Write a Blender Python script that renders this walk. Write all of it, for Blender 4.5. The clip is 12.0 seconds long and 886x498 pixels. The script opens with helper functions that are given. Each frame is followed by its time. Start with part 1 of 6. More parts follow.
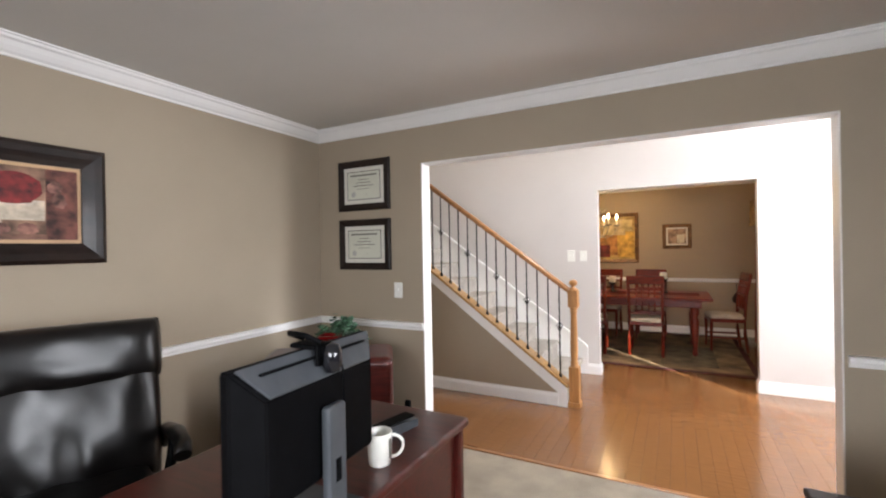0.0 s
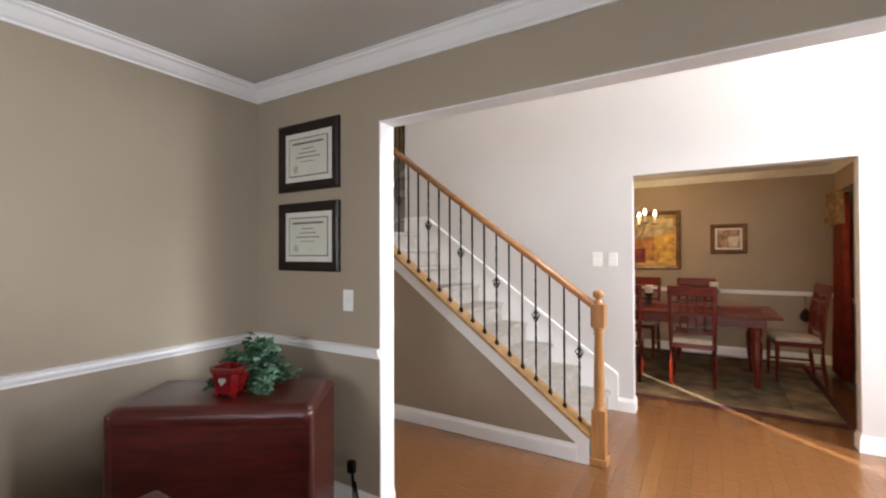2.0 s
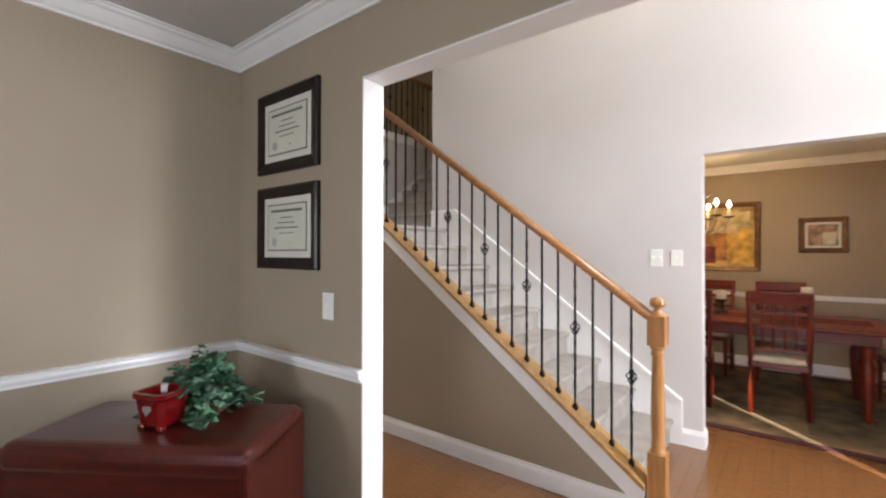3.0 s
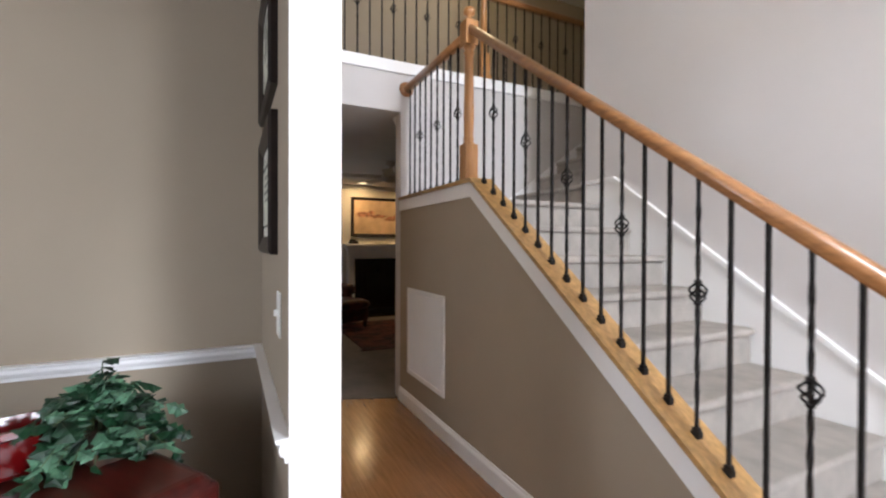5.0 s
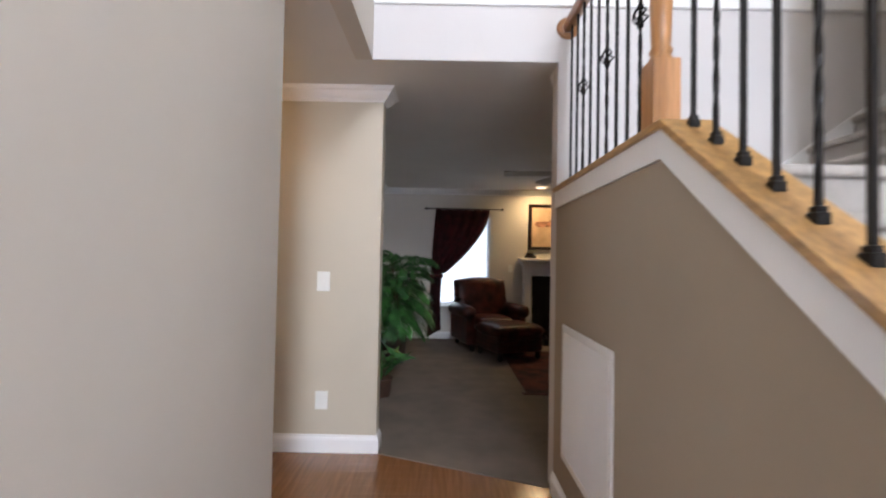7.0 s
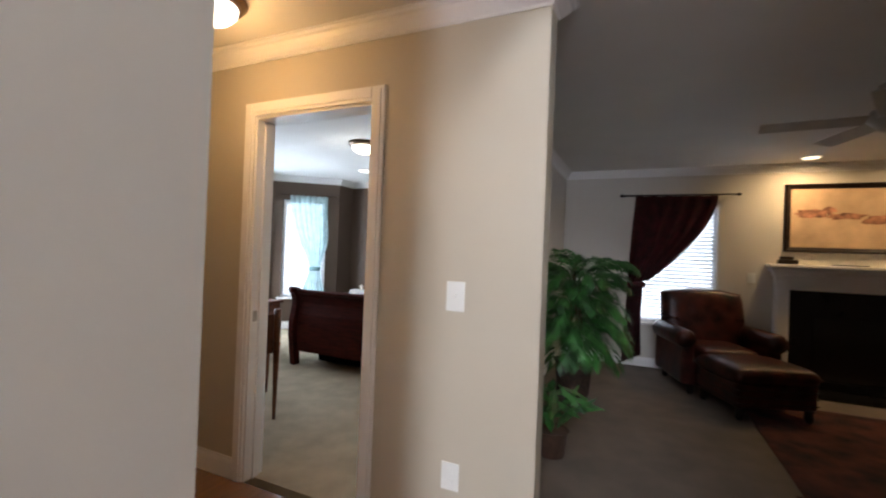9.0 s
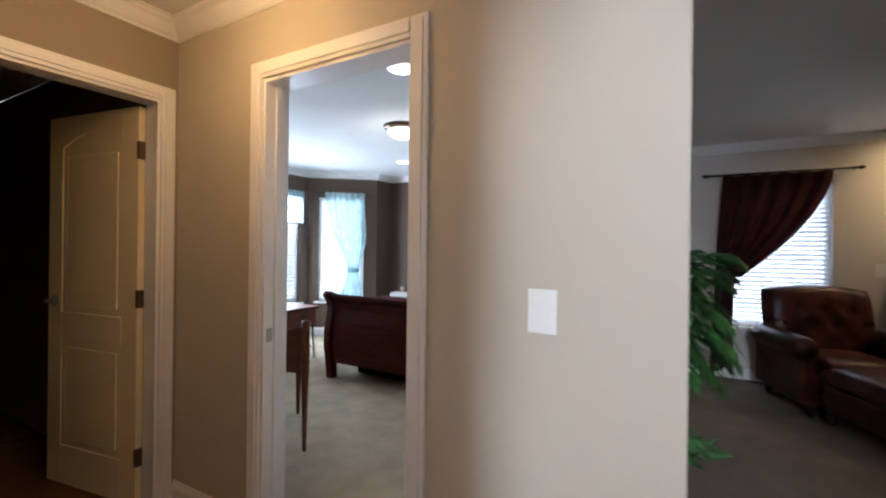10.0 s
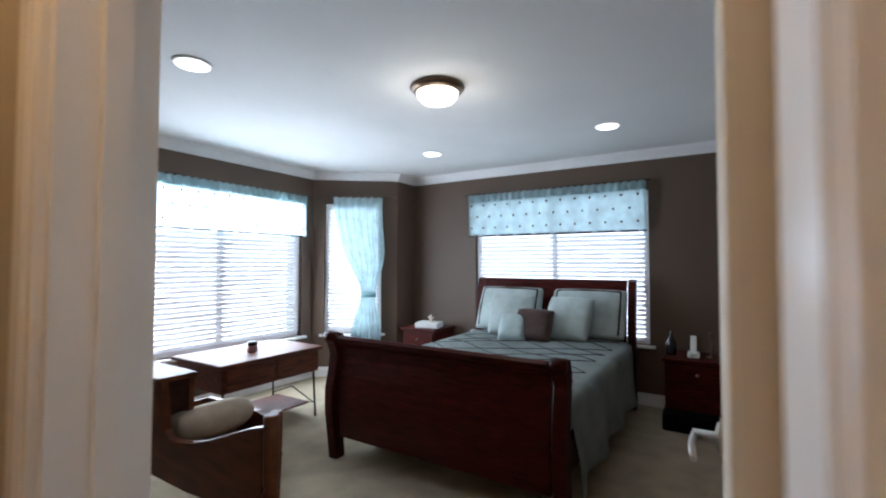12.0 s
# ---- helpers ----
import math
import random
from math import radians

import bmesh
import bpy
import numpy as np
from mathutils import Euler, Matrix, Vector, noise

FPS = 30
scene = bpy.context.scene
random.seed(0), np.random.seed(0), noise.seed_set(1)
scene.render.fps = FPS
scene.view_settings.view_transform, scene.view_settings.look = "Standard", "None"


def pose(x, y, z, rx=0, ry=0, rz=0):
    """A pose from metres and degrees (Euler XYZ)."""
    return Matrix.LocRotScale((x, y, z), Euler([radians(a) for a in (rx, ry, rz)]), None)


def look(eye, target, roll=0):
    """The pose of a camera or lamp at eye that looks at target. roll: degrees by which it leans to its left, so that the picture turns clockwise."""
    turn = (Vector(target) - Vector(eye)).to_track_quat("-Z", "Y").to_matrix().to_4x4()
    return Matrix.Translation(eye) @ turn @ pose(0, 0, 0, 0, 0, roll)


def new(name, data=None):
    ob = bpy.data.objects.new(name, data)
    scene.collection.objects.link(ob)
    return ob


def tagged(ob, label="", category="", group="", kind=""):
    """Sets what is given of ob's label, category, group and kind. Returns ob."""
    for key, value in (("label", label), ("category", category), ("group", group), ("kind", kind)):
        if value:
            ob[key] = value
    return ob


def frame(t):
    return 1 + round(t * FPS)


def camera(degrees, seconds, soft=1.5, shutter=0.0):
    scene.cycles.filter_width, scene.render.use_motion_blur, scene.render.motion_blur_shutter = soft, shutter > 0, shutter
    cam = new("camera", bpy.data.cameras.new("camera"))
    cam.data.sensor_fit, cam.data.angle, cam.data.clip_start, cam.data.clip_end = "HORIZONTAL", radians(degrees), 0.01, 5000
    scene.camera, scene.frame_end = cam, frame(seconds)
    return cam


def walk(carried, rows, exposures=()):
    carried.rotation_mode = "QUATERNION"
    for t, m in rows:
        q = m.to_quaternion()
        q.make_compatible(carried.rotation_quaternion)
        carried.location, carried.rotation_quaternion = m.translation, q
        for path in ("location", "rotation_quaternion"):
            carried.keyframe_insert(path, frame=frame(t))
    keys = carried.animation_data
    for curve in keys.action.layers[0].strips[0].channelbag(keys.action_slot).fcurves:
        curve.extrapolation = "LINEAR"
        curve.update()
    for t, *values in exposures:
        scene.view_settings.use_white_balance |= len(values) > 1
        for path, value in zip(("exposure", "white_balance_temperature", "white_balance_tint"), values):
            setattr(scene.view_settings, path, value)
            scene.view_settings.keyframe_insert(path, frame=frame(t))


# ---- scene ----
cam = camera(90.9, 12.0, soft=2.1, shutter=0.5)
METRES, EYE, TILT, LEAN, TURN = 7.36, 1.38, 0.0, 0.0, 27.3
PATH = [
    (0, (0.362, 0.787, 1.452), (-0.575, 2.553, 1.448), -1.0),
    (0.5, (0.313, 0.999, 1.436), (-0.635, 2.761, 1.425), -1.0),
    (1, (0.262, 1.253, 1.424), (-0.695, 3.01, 1.404), -0.8),
    (1.5, (0.218, 1.516, 1.417), (-0.764, 3.258, 1.419), -0.3),
    (2, (0.18, 1.811, 1.391), (-0.863, 3.517, 1.412), -0.2),
    (2.5, (0.136, 2.096, 1.371), (-0.992, 3.748, 1.394), -0.2),
    (2.7, (0.105, 2.217, 1.374), (-1.061, 3.842, 1.392), -0.1),
    (4.3, (-0.128, 3.102, 1.331), (-1.75, 4.272, 1.354), 1.1),
    (4.5, (-0.163, 3.218, 1.335), (-1.847, 4.297, 1.343), 1.1),
    (5, (-0.289, 3.478, 1.319), (-2.089, 4.349, 1.302), 0.2),
    (5.5, (-0.474, 3.639, 1.32), (-2.359, 4.305, 1.303), 0.3),
    (6, (-0.734, 3.842, 1.31), (-2.687, 4.271, 1.315), 1.0),
    (6.5, (-0.994, 4.006, 1.304), (-2.983, 4.207, 1.338), 1.1),
    (7, (-1.303, 4.137, 1.307), (-3.302, 4.128, 1.352), 1.1),
    (7.2, (-1.444, 4.168, 1.311), (-3.441, 4.074, 1.345), 0.8),
    (8.8, (-2.34, 4.119, 1.317), (-4.183, 3.343, 1.348), 1.8),
    (9, (-2.457, 4.068, 1.338), (-4.277, 3.238, 1.349), 2.2),
    (9.5, (-2.707, 3.896, 1.323), (-4.481, 2.972, 1.323), 1.8),
    (10, (-2.976, 3.705, 1.322), (-4.713, 2.714, 1.321), 0.7),
    (10.5, (-3.248, 3.454, 1.31), (-4.956, 2.413, 1.319), 0.1),
    (11, (-3.503, 3.204, 1.318), (-5.204, 2.154, 1.375), 0.0),
    (11.5, (-3.829, 2.979, 1.37), (-5.515, 1.906, 1.445), -0.2),
    (12, (-4.039, 2.806, 1.355), (-5.735, 1.749, 1.421), 0.1),
]
walk(cam, [(t, look(eye, target, roll)) for t, eye, target, roll in PATH], exposures=[(0, 1.95, 6300, 10), (2.5, 1.88, 6200, 10), (5.0, 1.92, 5900, 10), (6.5, 2.25, 5650, 10), (7.5, 2.35, 5650, 10), (9.0, 2.2, 5800, 10), (9.5, 2.3, 5500, 10), (10.5, 2.25, 5400, 10), (11.5, 2.2, 5700, 10), (12.0, 1.95, 5650, 10)])

# ---------------- world, sun, lights ----------------
SUN_DIR = Vector((-0.64, 0.68, -0.36)).normalized()
world = bpy.data.worlds.new("world")
scene.world = world
world.use_nodes = True
sky = world.node_tree.nodes.new("ShaderNodeTexSky")
sky.sky_type, sky.sun_disc = "NISHITA", False
sky.sun_elevation, sky.sun_rotation = radians(21), radians(137)
world.node_tree.links.new(sky.outputs[0], world.node_tree.nodes["Background"].inputs[0])
world.node_tree.nodes["Background"].inputs[1].default_value = 0.1
sun = new("sun", bpy.data.lights.new("sun", "SUN"))
sun.data.energy, sun.data.angle, sun.data.color = 5.0, radians(0.5), (1.0, 0.93, 0.82)
sun.matrix_world = look(-SUN_DIR * 20, (0, 0, 0))


LEVEL = 0.22   # all lamps together


def area(name, eye, target, w, h, watts, color=(1, 1, 1), spread=180):
    ob = new(name, bpy.data.lights.new(name, "AREA"))
    ob.data.shape, ob.data.size, ob.data.size_y = "RECTANGLE", w, h
    ob.data.energy, ob.data.color, ob.data.spread = watts * LEVEL, color, radians(spread)
    ob.matrix_world = look(eye, target)
    return ob


def bulb(name, at, watts, color, radius=0.05):
    ob = new(name, bpy.data.lights.new(name, "POINT"))
    ob.data.energy, ob.data.color, ob.data.shadow_soft_size = watts * LEVEL, color, radius
    ob.location = at
    return ob


DAY, WARM = (0.90, 0.95, 1.0), (1.0, 0.64, 0.28)
area("office_window_light", (2.84, 0.5, 1.40), (-2.3, 0.9, 0.55), 1.9, 1.4, 78, (0.95, 0.96, 1.0), 88)
# Added fill from the unseen back wall, reaches the stair wall through the opening.
area("office_back_fill_light", (0.4, -1.58, 1.45), (0.4, 3, 0.5), 1.6, 1.4, 60, (0.95, 0.96, 1.0), 95)
area("foyer_upper_window_light", (2.84, 5.0, 3.7), (-2.6, 3.7, 1.6), 1.1, 1.9, 370, (0.96, 0.97, 1.0))
# Added fill in front of the solid front door, brightens the hall wall.
area("foyer_low_fill_light", (2.84, 5.0, 1.35), (-2.0, 3.7, 1.1), 0.8, 1.5, 150, (0.97, 0.97, 1.0))
area("bay_window_light", (-6.55, -1.27, 1.3), (-6.55, 1, 1.2), 1.8, 1.45, 105, DAY)
area("bay_side_window_light", (-7.93, -0.90, 1.3), (-6.3, 0.37, 1.2), 0.6, 1.45, 7, DAY)
area("bed_window_light", (-8.62, 1.33, 1.4), (-6, 1.33, 1.3), 1.8, 1.3, 10, DAY)
area("family_window_light", (-8.43, 4.425, 1.25), (-6, 4.4, 1.0), 0.85, 1.3, 4.5, DAY)
area("dining_window_light", (1.54, 7.5, 1.3), (0, 7.5, 1.0), 1.0, 1.4, 5, (1, 0.9, 0.8))
bulb("hall_lamp_bulb", (-3.79, 2.24, 2.17), 9.5, (1.0, 0.52, 0.15), 0.09)
bulb("bedroom_lamp_bulb", (-6.29, 1.36, 2.30), 7, (1, 0.9, 0.75), 0.1)
bulb("foyer_pendant_bulb", (-0.9, 5.2, 4.3), 22, (1, 0.82, 0.5), 0.12)
area("family_spot_light", (-8.08, 5.62, 2.43), (-8.2, 5.62, 0), 0.12, 0.12, 11, WARM, 170)
area("family_far_spot_light", (-8.08, 6.80, 2.43), (-8.2, 6.80, 0), 0.12, 0.12, 11, WARM, 170)
bulb("upper_hall_bulb", (-4.7, 6.3, 5.0), 22, (1, 0.78, 0.42), 0.1)

# ---------------- materials ----------------


def mat(name, color, rough=0.6, metal=0.0, vary=0.06, scale=6.0, bump=0.0, bump_scale=120.0, coat=0.0, random_object=0.0, trans=0.0, spec=0.5, stretch=None, dark=None):
    m = bpy.data.materials.new(name)
    m.use_nodes = True
    nt = m.node_tree
    b = nt.nodes["Principled BSDF"]
    b.inputs["Roughness"].default_value, b.inputs["Metallic"].default_value = rough, metal
    b.inputs["Coat Weight"].default_value, b.inputs["Coat Roughness"].default_value = coat, 0.12
    b.inputs["Specular IOR Level"].default_value = spec
    tc = nt.nodes.new("ShaderNodeTexCoord")
    mp = nt.nodes.new("ShaderNodeMapping")
    nt.links.new(tc.outputs["Object"], mp.inputs[0])
    if stretch:
        mp.inputs["Scale"].default_value = stretch
    n1 = nt.nodes.new("ShaderNodeTexNoise")
    n1.inputs["Scale"].default_value, n1.inputs["Detail"].default_value = scale, 6
    nt.links.new(mp.outputs[0], n1.inputs["Vector"])
    ramp = nt.nodes.new("ShaderNodeValToRGB")
    lo = dark or [c * (1 - vary * 2) for c in color]
    hi = [min(1, c * (1 + vary)) for c in color]
    ramp.color_ramp.elements[0].position, ramp.color_ramp.elements[1].position = 0.3, 0.7
    ramp.color_ramp.elements[0].color, ramp.color_ramp.elements[1].color = (*lo, 1), (*hi, 1)
    nt.links.new(n1.outputs["Fac"], ramp.inputs[0])
    out = ramp.outputs[0]
    if random_object:
        info = nt.nodes.new("ShaderNodeObjectInfo")
        hsv = nt.nodes.new("ShaderNodeHueSaturation")
        mr = nt.nodes.new("ShaderNodeMapRange")
        mr.inputs["To Min"].default_value, mr.inputs["To Max"].default_value = 1 - random_object, 1 + random_object
        nt.links.new(info.outputs["Random"], mr.inputs["Value"])
        nt.links.new(mr.outputs[0], hsv.inputs["Value"])
        nt.links.new(out, hsv.inputs["Color"])
        out = hsv.outputs[0]
    nt.links.new(out, b.inputs["Base Color"])
    if bump:
        n2 = nt.nodes.new("ShaderNodeTexNoise")
        n2.inputs["Scale"].default_value, n2.inputs["Detail"].default_value = bump_scale, 3
        nt.links.new(mp.outputs[0], n2.inputs["Vector"])
        bp = nt.nodes.new("ShaderNodeBump")
        bp.inputs["Strength"].default_value, bp.inputs["Distance"].default_value = bump, 0.01
        nt.links.new(n2.outputs["Fac"], bp.inputs["Height"])
        nt.links.new(bp.outputs[0], b.inputs["Normal"])
    if trans:
        t = nt.nodes.new("ShaderNodeBsdfTranslucent")
        nt.links.new(out, t.inputs["Color"])
        mx = nt.nodes.new("ShaderNodeMixShader")
        mx.inputs[0].default_value = trans
        nt.links.new(b.outputs[0], mx.inputs[1])
        nt.links.new(t.outputs[0], mx.inputs[2])
        nt.links.new(mx.outputs[0], nt.nodes["Material Output"].inputs["Surface"])
    return m


def glow(name, color, strength):
    m = bpy.data.materials.new(name)
    m.use_nodes = True
    b = m.node_tree.nodes["Principled BSDF"]
    b.inputs["Base Color"].default_value = (*color, 1)
    b.inputs["Emission Color"].default_value, b.inputs["Emission Strength"].default_value = (*color, 1), strength * LEVEL
    return m


def glass(name, tint=(1, 1, 1), rough=0.0):
    m = bpy.data.materials.new(name)
    m.use_nodes = True
    b = m.node_tree.nodes["Principled BSDF"]
    b.inputs["Base Color"].default_value, b.inputs["Roughness"].default_value = (*tint, 1), rough
    b.inputs["Transmission Weight"].default_value, b.inputs["IOR"].default_value = 1.0, 1.45
    return m


TAN = mat("tan_wall_paint", (0.355, 0.292, 0.217), 0.75, vary=0.03, scale=1.5, bump=0.05, bump_scale=260)
GREIGE = mat("greige_wall_paint", (0.60, 0.57, 0.555), 0.7, vary=0.02, scale=1.5, bump=0.05, bump_scale=260)
BEIGE = mat("light_beige_wall_paint", (0.64, 0.60, 0.54), 0.55, vary=0.025, scale=1.5, bump=0.05, bump_scale=260)
BROWN = mat("dark_brown_wall_paint", (0.110, 0.070, 0.046), 0.6, vary=0.04, scale=1.5, bump=0.05, bump_scale=260)
CEIL = mat("ceiling_paint", (0.74, 0.73, 0.71), 0.9, vary=0.02, scale=2, bump=0.08, bump_scale=180)
TRIM = mat("white_trim_paint", (0.85, 0.84, 0.83), 0.35, vary=0.02, scale=3)
CARPET = mat("beige_carpet", (0.43, 0.365, 0.28), 0.95, vary=0.10, scale=5, bump=0.9, bump_scale=330)
STAIRCARPET = mat("pale_stair_carpet", (0.47, 0.43, 0.385), 0.95, vary=0.08, scale=9, bump=0.9, bump_scale=330)
TAUPE = mat("taupe_carpet", (0.22, 0.175, 0.135), 0.95, vary=0.10, scale=4, bump=0.9, bump_scale=330)
PLANK = mat("oak_plank", (0.225, 0.098, 0.034), 0.2, vary=0.13, scale=7, coat=0.35, random_object=0.035, stretch=(0.5, 7, 7), bump=0.04, bump_scale=30)
OAK = mat("honey_oak", (0.47, 0.27, 0.095), 0.35, vary=0.16, scale=6, coat=0.3, stretch=(2, 9, 9))
OAKPOST = mat("oak_post", (0.44, 0.21, 0.07), 0.35, vary=0.12, scale=5, coat=0.3, stretch=(14, 14, 1.2))
OAKDARK = mat("oak_handrail", (0.34, 0.15, 0.05), 0.3, vary=0.16, scale=6, coat=0.4, stretch=(2, 9, 9))
IRON = mat("black_iron", (0.02, 0.018, 0.017), 0.42, metal=0.6, vary=0.2, scale=40)
PLATE = mat("white_plastic", (0.80, 0.80, 0.76), 0.35, vary=0.02)

# ---------------- mesh helpers ----------------


def link(name, bm, material, parent=None, smooth=False):
    me = bpy.data.meshes.new(name)
    bm.normal_update()
    bm.to_mesh(me)
    bm.free()
    me.materials.append(material)
    if smooth:
        me.shade_smooth()
    ob = new(name, me)
    ob.parent = parent
    return ob


def part(name, bm, material, parent, label="", smooth=False):
    return tagged(link(name, bm, material, parent, smooth), label)


def thing(name, at=(0, 0, 0), turn=0, label="", category="", group=""):
    ob = new(name)
    ob.matrix_basis = pose(*at, 0, 0, turn)
    return tagged(ob, label, category, group)


def struct(name, bm, material, label="", parent=None, smooth=False):
    ob = link(name, bm, material, parent, smooth)
    return tagged(ob, label, "", "", "structure")


def box(x0, x1, y0, y1, z0, z1, bevel=0.0, bm=None, seg=2):
    out = bm or bmesh.new()
    b = bmesh.new()
    bmesh.ops.create_cube(b, size=1)
    for v in b.verts:
        v.co = Vector(((x0 + x1) / 2 + v.co.x * abs(x1 - x0), (y0 + y1) / 2 + v.co.y * abs(y1 - y0), (z0 + z1) / 2 + v.co.z * abs(z1 - z0)))
    if bevel:
        bmesh.ops.bevel(b, geom=b.edges[:], offset=bevel, segments=seg, affect="EDGES", profile=0.5)
    return merge(out, b)


def merge(out, b, m=None):
    if m is not None:
        b.transform(m)
    vs = {}
    for v in b.verts:
        vs[v] = out.verts.new(v.co)
    for f in b.faces:
        try:
            nf = out.faces.new([vs[v] for v in f.verts])
            nf.smooth = f.smooth
        except ValueError:
            pass
    b.free()
    return out


def lathe(profile, n=20, bm=None, m=None):
    """Turned solid from (radius, height) pairs, round z."""
    out = bm or bmesh.new()
    rings = []
    for r, z in profile:
        rings.append([(max(r, 0.0004) * math.cos(2 * math.pi * i / n), max(r, 0.0004) * math.sin(2 * math.pi * i / n), z) for i in range(n)])
    b = bmesh.new()
    vs = [[b.verts.new(c) for c in ring] for ring in rings]
    for a, c in zip(vs, vs[1:]):
        for i in range(n):
            f = b.faces.new((a[i], a[(i + 1) % n], c[(i + 1) % n], c[i]))
            f.smooth = True
    b.faces.new(list(reversed(vs[0])))
    b.faces.new(vs[-1])
    return merge(out, b, m)


def tube(points, r, n=8, bm=None, r_end=None):
    out = bm or bmesh.new()
    pts = [Vector(p) for p in points]
    rings = []
    for i, p in enumerate(pts):
        d = (pts[min(i + 1, len(pts) - 1)] - pts[max(i - 1, 0)]).normalized()
        q = d.to_track_quat("Z", "Y")
        rr = r if r_end is None else r + (r_end - r) * i / (len(pts) - 1)
        rings.append([out.verts.new(p + q @ Vector((rr * math.cos(2 * math.pi * k / n), rr * math.sin(2 * math.pi * k / n), 0))) for k in range(n)])
    for a, c in zip(rings, rings[1:]):
        for i in range(n):
            f = out.faces.new((a[i], a[(i + 1) % n], c[(i + 1) % n], c[i]))
            f.smooth = True
    out.faces.new(list(reversed(rings[0])))
    out.faces.new(rings[-1])
    return out


def prism(outline, axis, a, b_, bm=None):
    """Flat outline extruded along an axis: 'y' takes (x, z) pairs, 'x' takes (y, z), 'z' takes (x, y)."""
    out = bm or bmesh.new()
    put = {"y": lambda p, s: (p[0], s, p[1]), "x": lambda p, s: (s, p[0], p[1]), "z": lambda p, s: (p[0], p[1], s)}[axis]
    lo = [out.verts.new(put(p, a)) for p in outline]
    hi = [out.verts.new(put(p, b_)) for p in outline]
    out.faces.new(lo)
    out.faces.new(list(reversed(hi)))
    n = len(outline)
    for i in range(n):
        out.faces.new((lo[i], hi[i], hi[(i + 1) % n], lo[(i + 1) % n]))
    bmesh.ops.recalc_face_normals(out, faces=out.faces[:])
    return out


def sweep(profile, path, bm=None):
    """Moulding: profile (out from the wall, z) along a plan path that has the room on its left, mitred."""
    out = bm or bmesh.new()
    P = [Vector(p) for p in path]
    rings = []
    for i, p in enumerate(P):
        d0 = (P[i] - P[i - 1]).normalized() if i else (P[1] - P[0]).normalized()
        d1 = (P[i + 1] - P[i]).normalized() if i < len(P) - 1 else d0
        n0, n1 = Vector((-d0.y, d0.x)), Vector((-d1.y, d1.x))
        mit = (n0 + n1).normalized()
        k = 1 / max(0.3, mit.dot(n0))
        rings.append([out.verts.new((p.x + mit.x * k * o, p.y + mit.y * k * o, z)) for o, z in profile])
    n = len(profile)
    for a, c in zip(rings, rings[1:]):
        for i in range(n):
            out.faces.new((a[i], c[i], c[(i + 1) % n], a[(i + 1) % n]))
    out.faces.new(rings[0])
    out.faces.new(list(reversed(rings[-1])))
    bmesh.ops.recalc_face_normals(out, faces=out.faces[:])
    return out


H = 2.452
CROWN = [(o, H - d) for o, d in ((0, 0.090), (0.010, 0.090), (0.012, 0.080), (0.026, 0.070), (0.043, 0.050), (0.056, 0.029), (0.069, 0.022), (0.073, 0.010), (0.083, 0.008), (0.083, 0.001), (0, 0.001))]
BASE = [(0, 0.001), (0.016, 0.001), (0.016, 0.085), (0.012, 0.098), (0.008, 0.104), (0.006, 0.118), (0, 0.118)]
RAIL = [(0, 0.838), (0.01, 0.838), (0.012, 0.852), (0.02, 0.856), (0.024, 0.868), (0.02, 0.88), (0.03, 0.884), (0.032, 0.892), (0, 0.894)]
CASE = [(0, 0), (0.018, 0), (0.018, 0.045), (0.012, 0.055), (0.014, 0.068), (0, 0.07)]

# ---------------- plan ----------------
XL, YW, YH = -2.312, 3.593, 3.70        # office: side wall, opening wall, its hall face
XO0, XO1, ZO = -1.297, 1.085, 2.088     # office opening
YHE = 3.54                              # hall face at its far corner
XE, XB, YE = -2.85, -4.248, 3.70       # hall corner, bedroom wall, its end
YC, XD0, XD1, ZD = 5.922, -0.395, 1.073, 2.068  # far foyer wall, dining opening
YS, XF = 4.772, -3.80                  # stair side wall, balcony face
XFR, TOP, XDR = 2.80, 5.3, 1.50         # front wall, foyer ceiling, dining side wall
UP = 2.875                              # upper floor
XBH, YBAY, YBS = -8.65, -1.30, -0.50     # bedroom: head wall, bay wall, side wall
XFAM, YFAM = -8.46, 3.11                # family room: far wall, side wall
YBD0, YBD1, ZDOOR = 2.060, 2.848, 2.062  # bedroom door
YN = 1.40                               # back wall of the side hall

# floors
struct("floor_office", box(XL, XFR, -1.6, YH - 0.05, -0.12, 0.0), CARPET, "beige cut pile carpet of the office")
b = box(XE - 1.46, XFR, YH - 0.05, YC + 0.06, -0.12, -0.008)
box(XB, XE, YN - 0.1, YH - 0.05, -0.12, -0.008, bm=b)
box(-2.2, XFR, YC + 0.06, 8.9, -0.12, -0.008, bm=b)
FLOOR = struct("floor", b, mat("subfloor_dark", (0.15, 0.065, 0.025), 0.5), "glossy honey oak plank floor of foyer and hall")
struct("floor_family", prism([(XFAM, YFAM), (XB - 0.10, YFAM), (XB - 0.10, YE - 0.02), (XB + 0.01, YE), (XF - 0.05, YS - 0.04), (XF - 0.05, 9.2), (XFAM, 9.2)], "z", -0.12, 0.006), TAUPE, "taupe carpet of the family room")
struct("floor_bedroom", box(XBH - 0.2, XB - 0.06, -1.9, YFAM - 0.1, -0.12, 0.004), mat("sand_carpet", (0.50, 0.415, 0.285), 0.95, vary=0.10, scale=5, bump=0.9, bump_scale=330), "sand beige carpet of the bedroom")
struct("floor_closet", box(XB, XL - 0.1, -1.6, YN - 0.1, -0.12, -0.002), PLANK, "dark wooden floor behind the side door")
ground = struct("ground", box(-60, 60, -60, 60, -0.4, -0.2), mat("lawn", (0.08, 0.11, 0.04), 0.9, vary=0.2, scale=3), "lawn round the house")

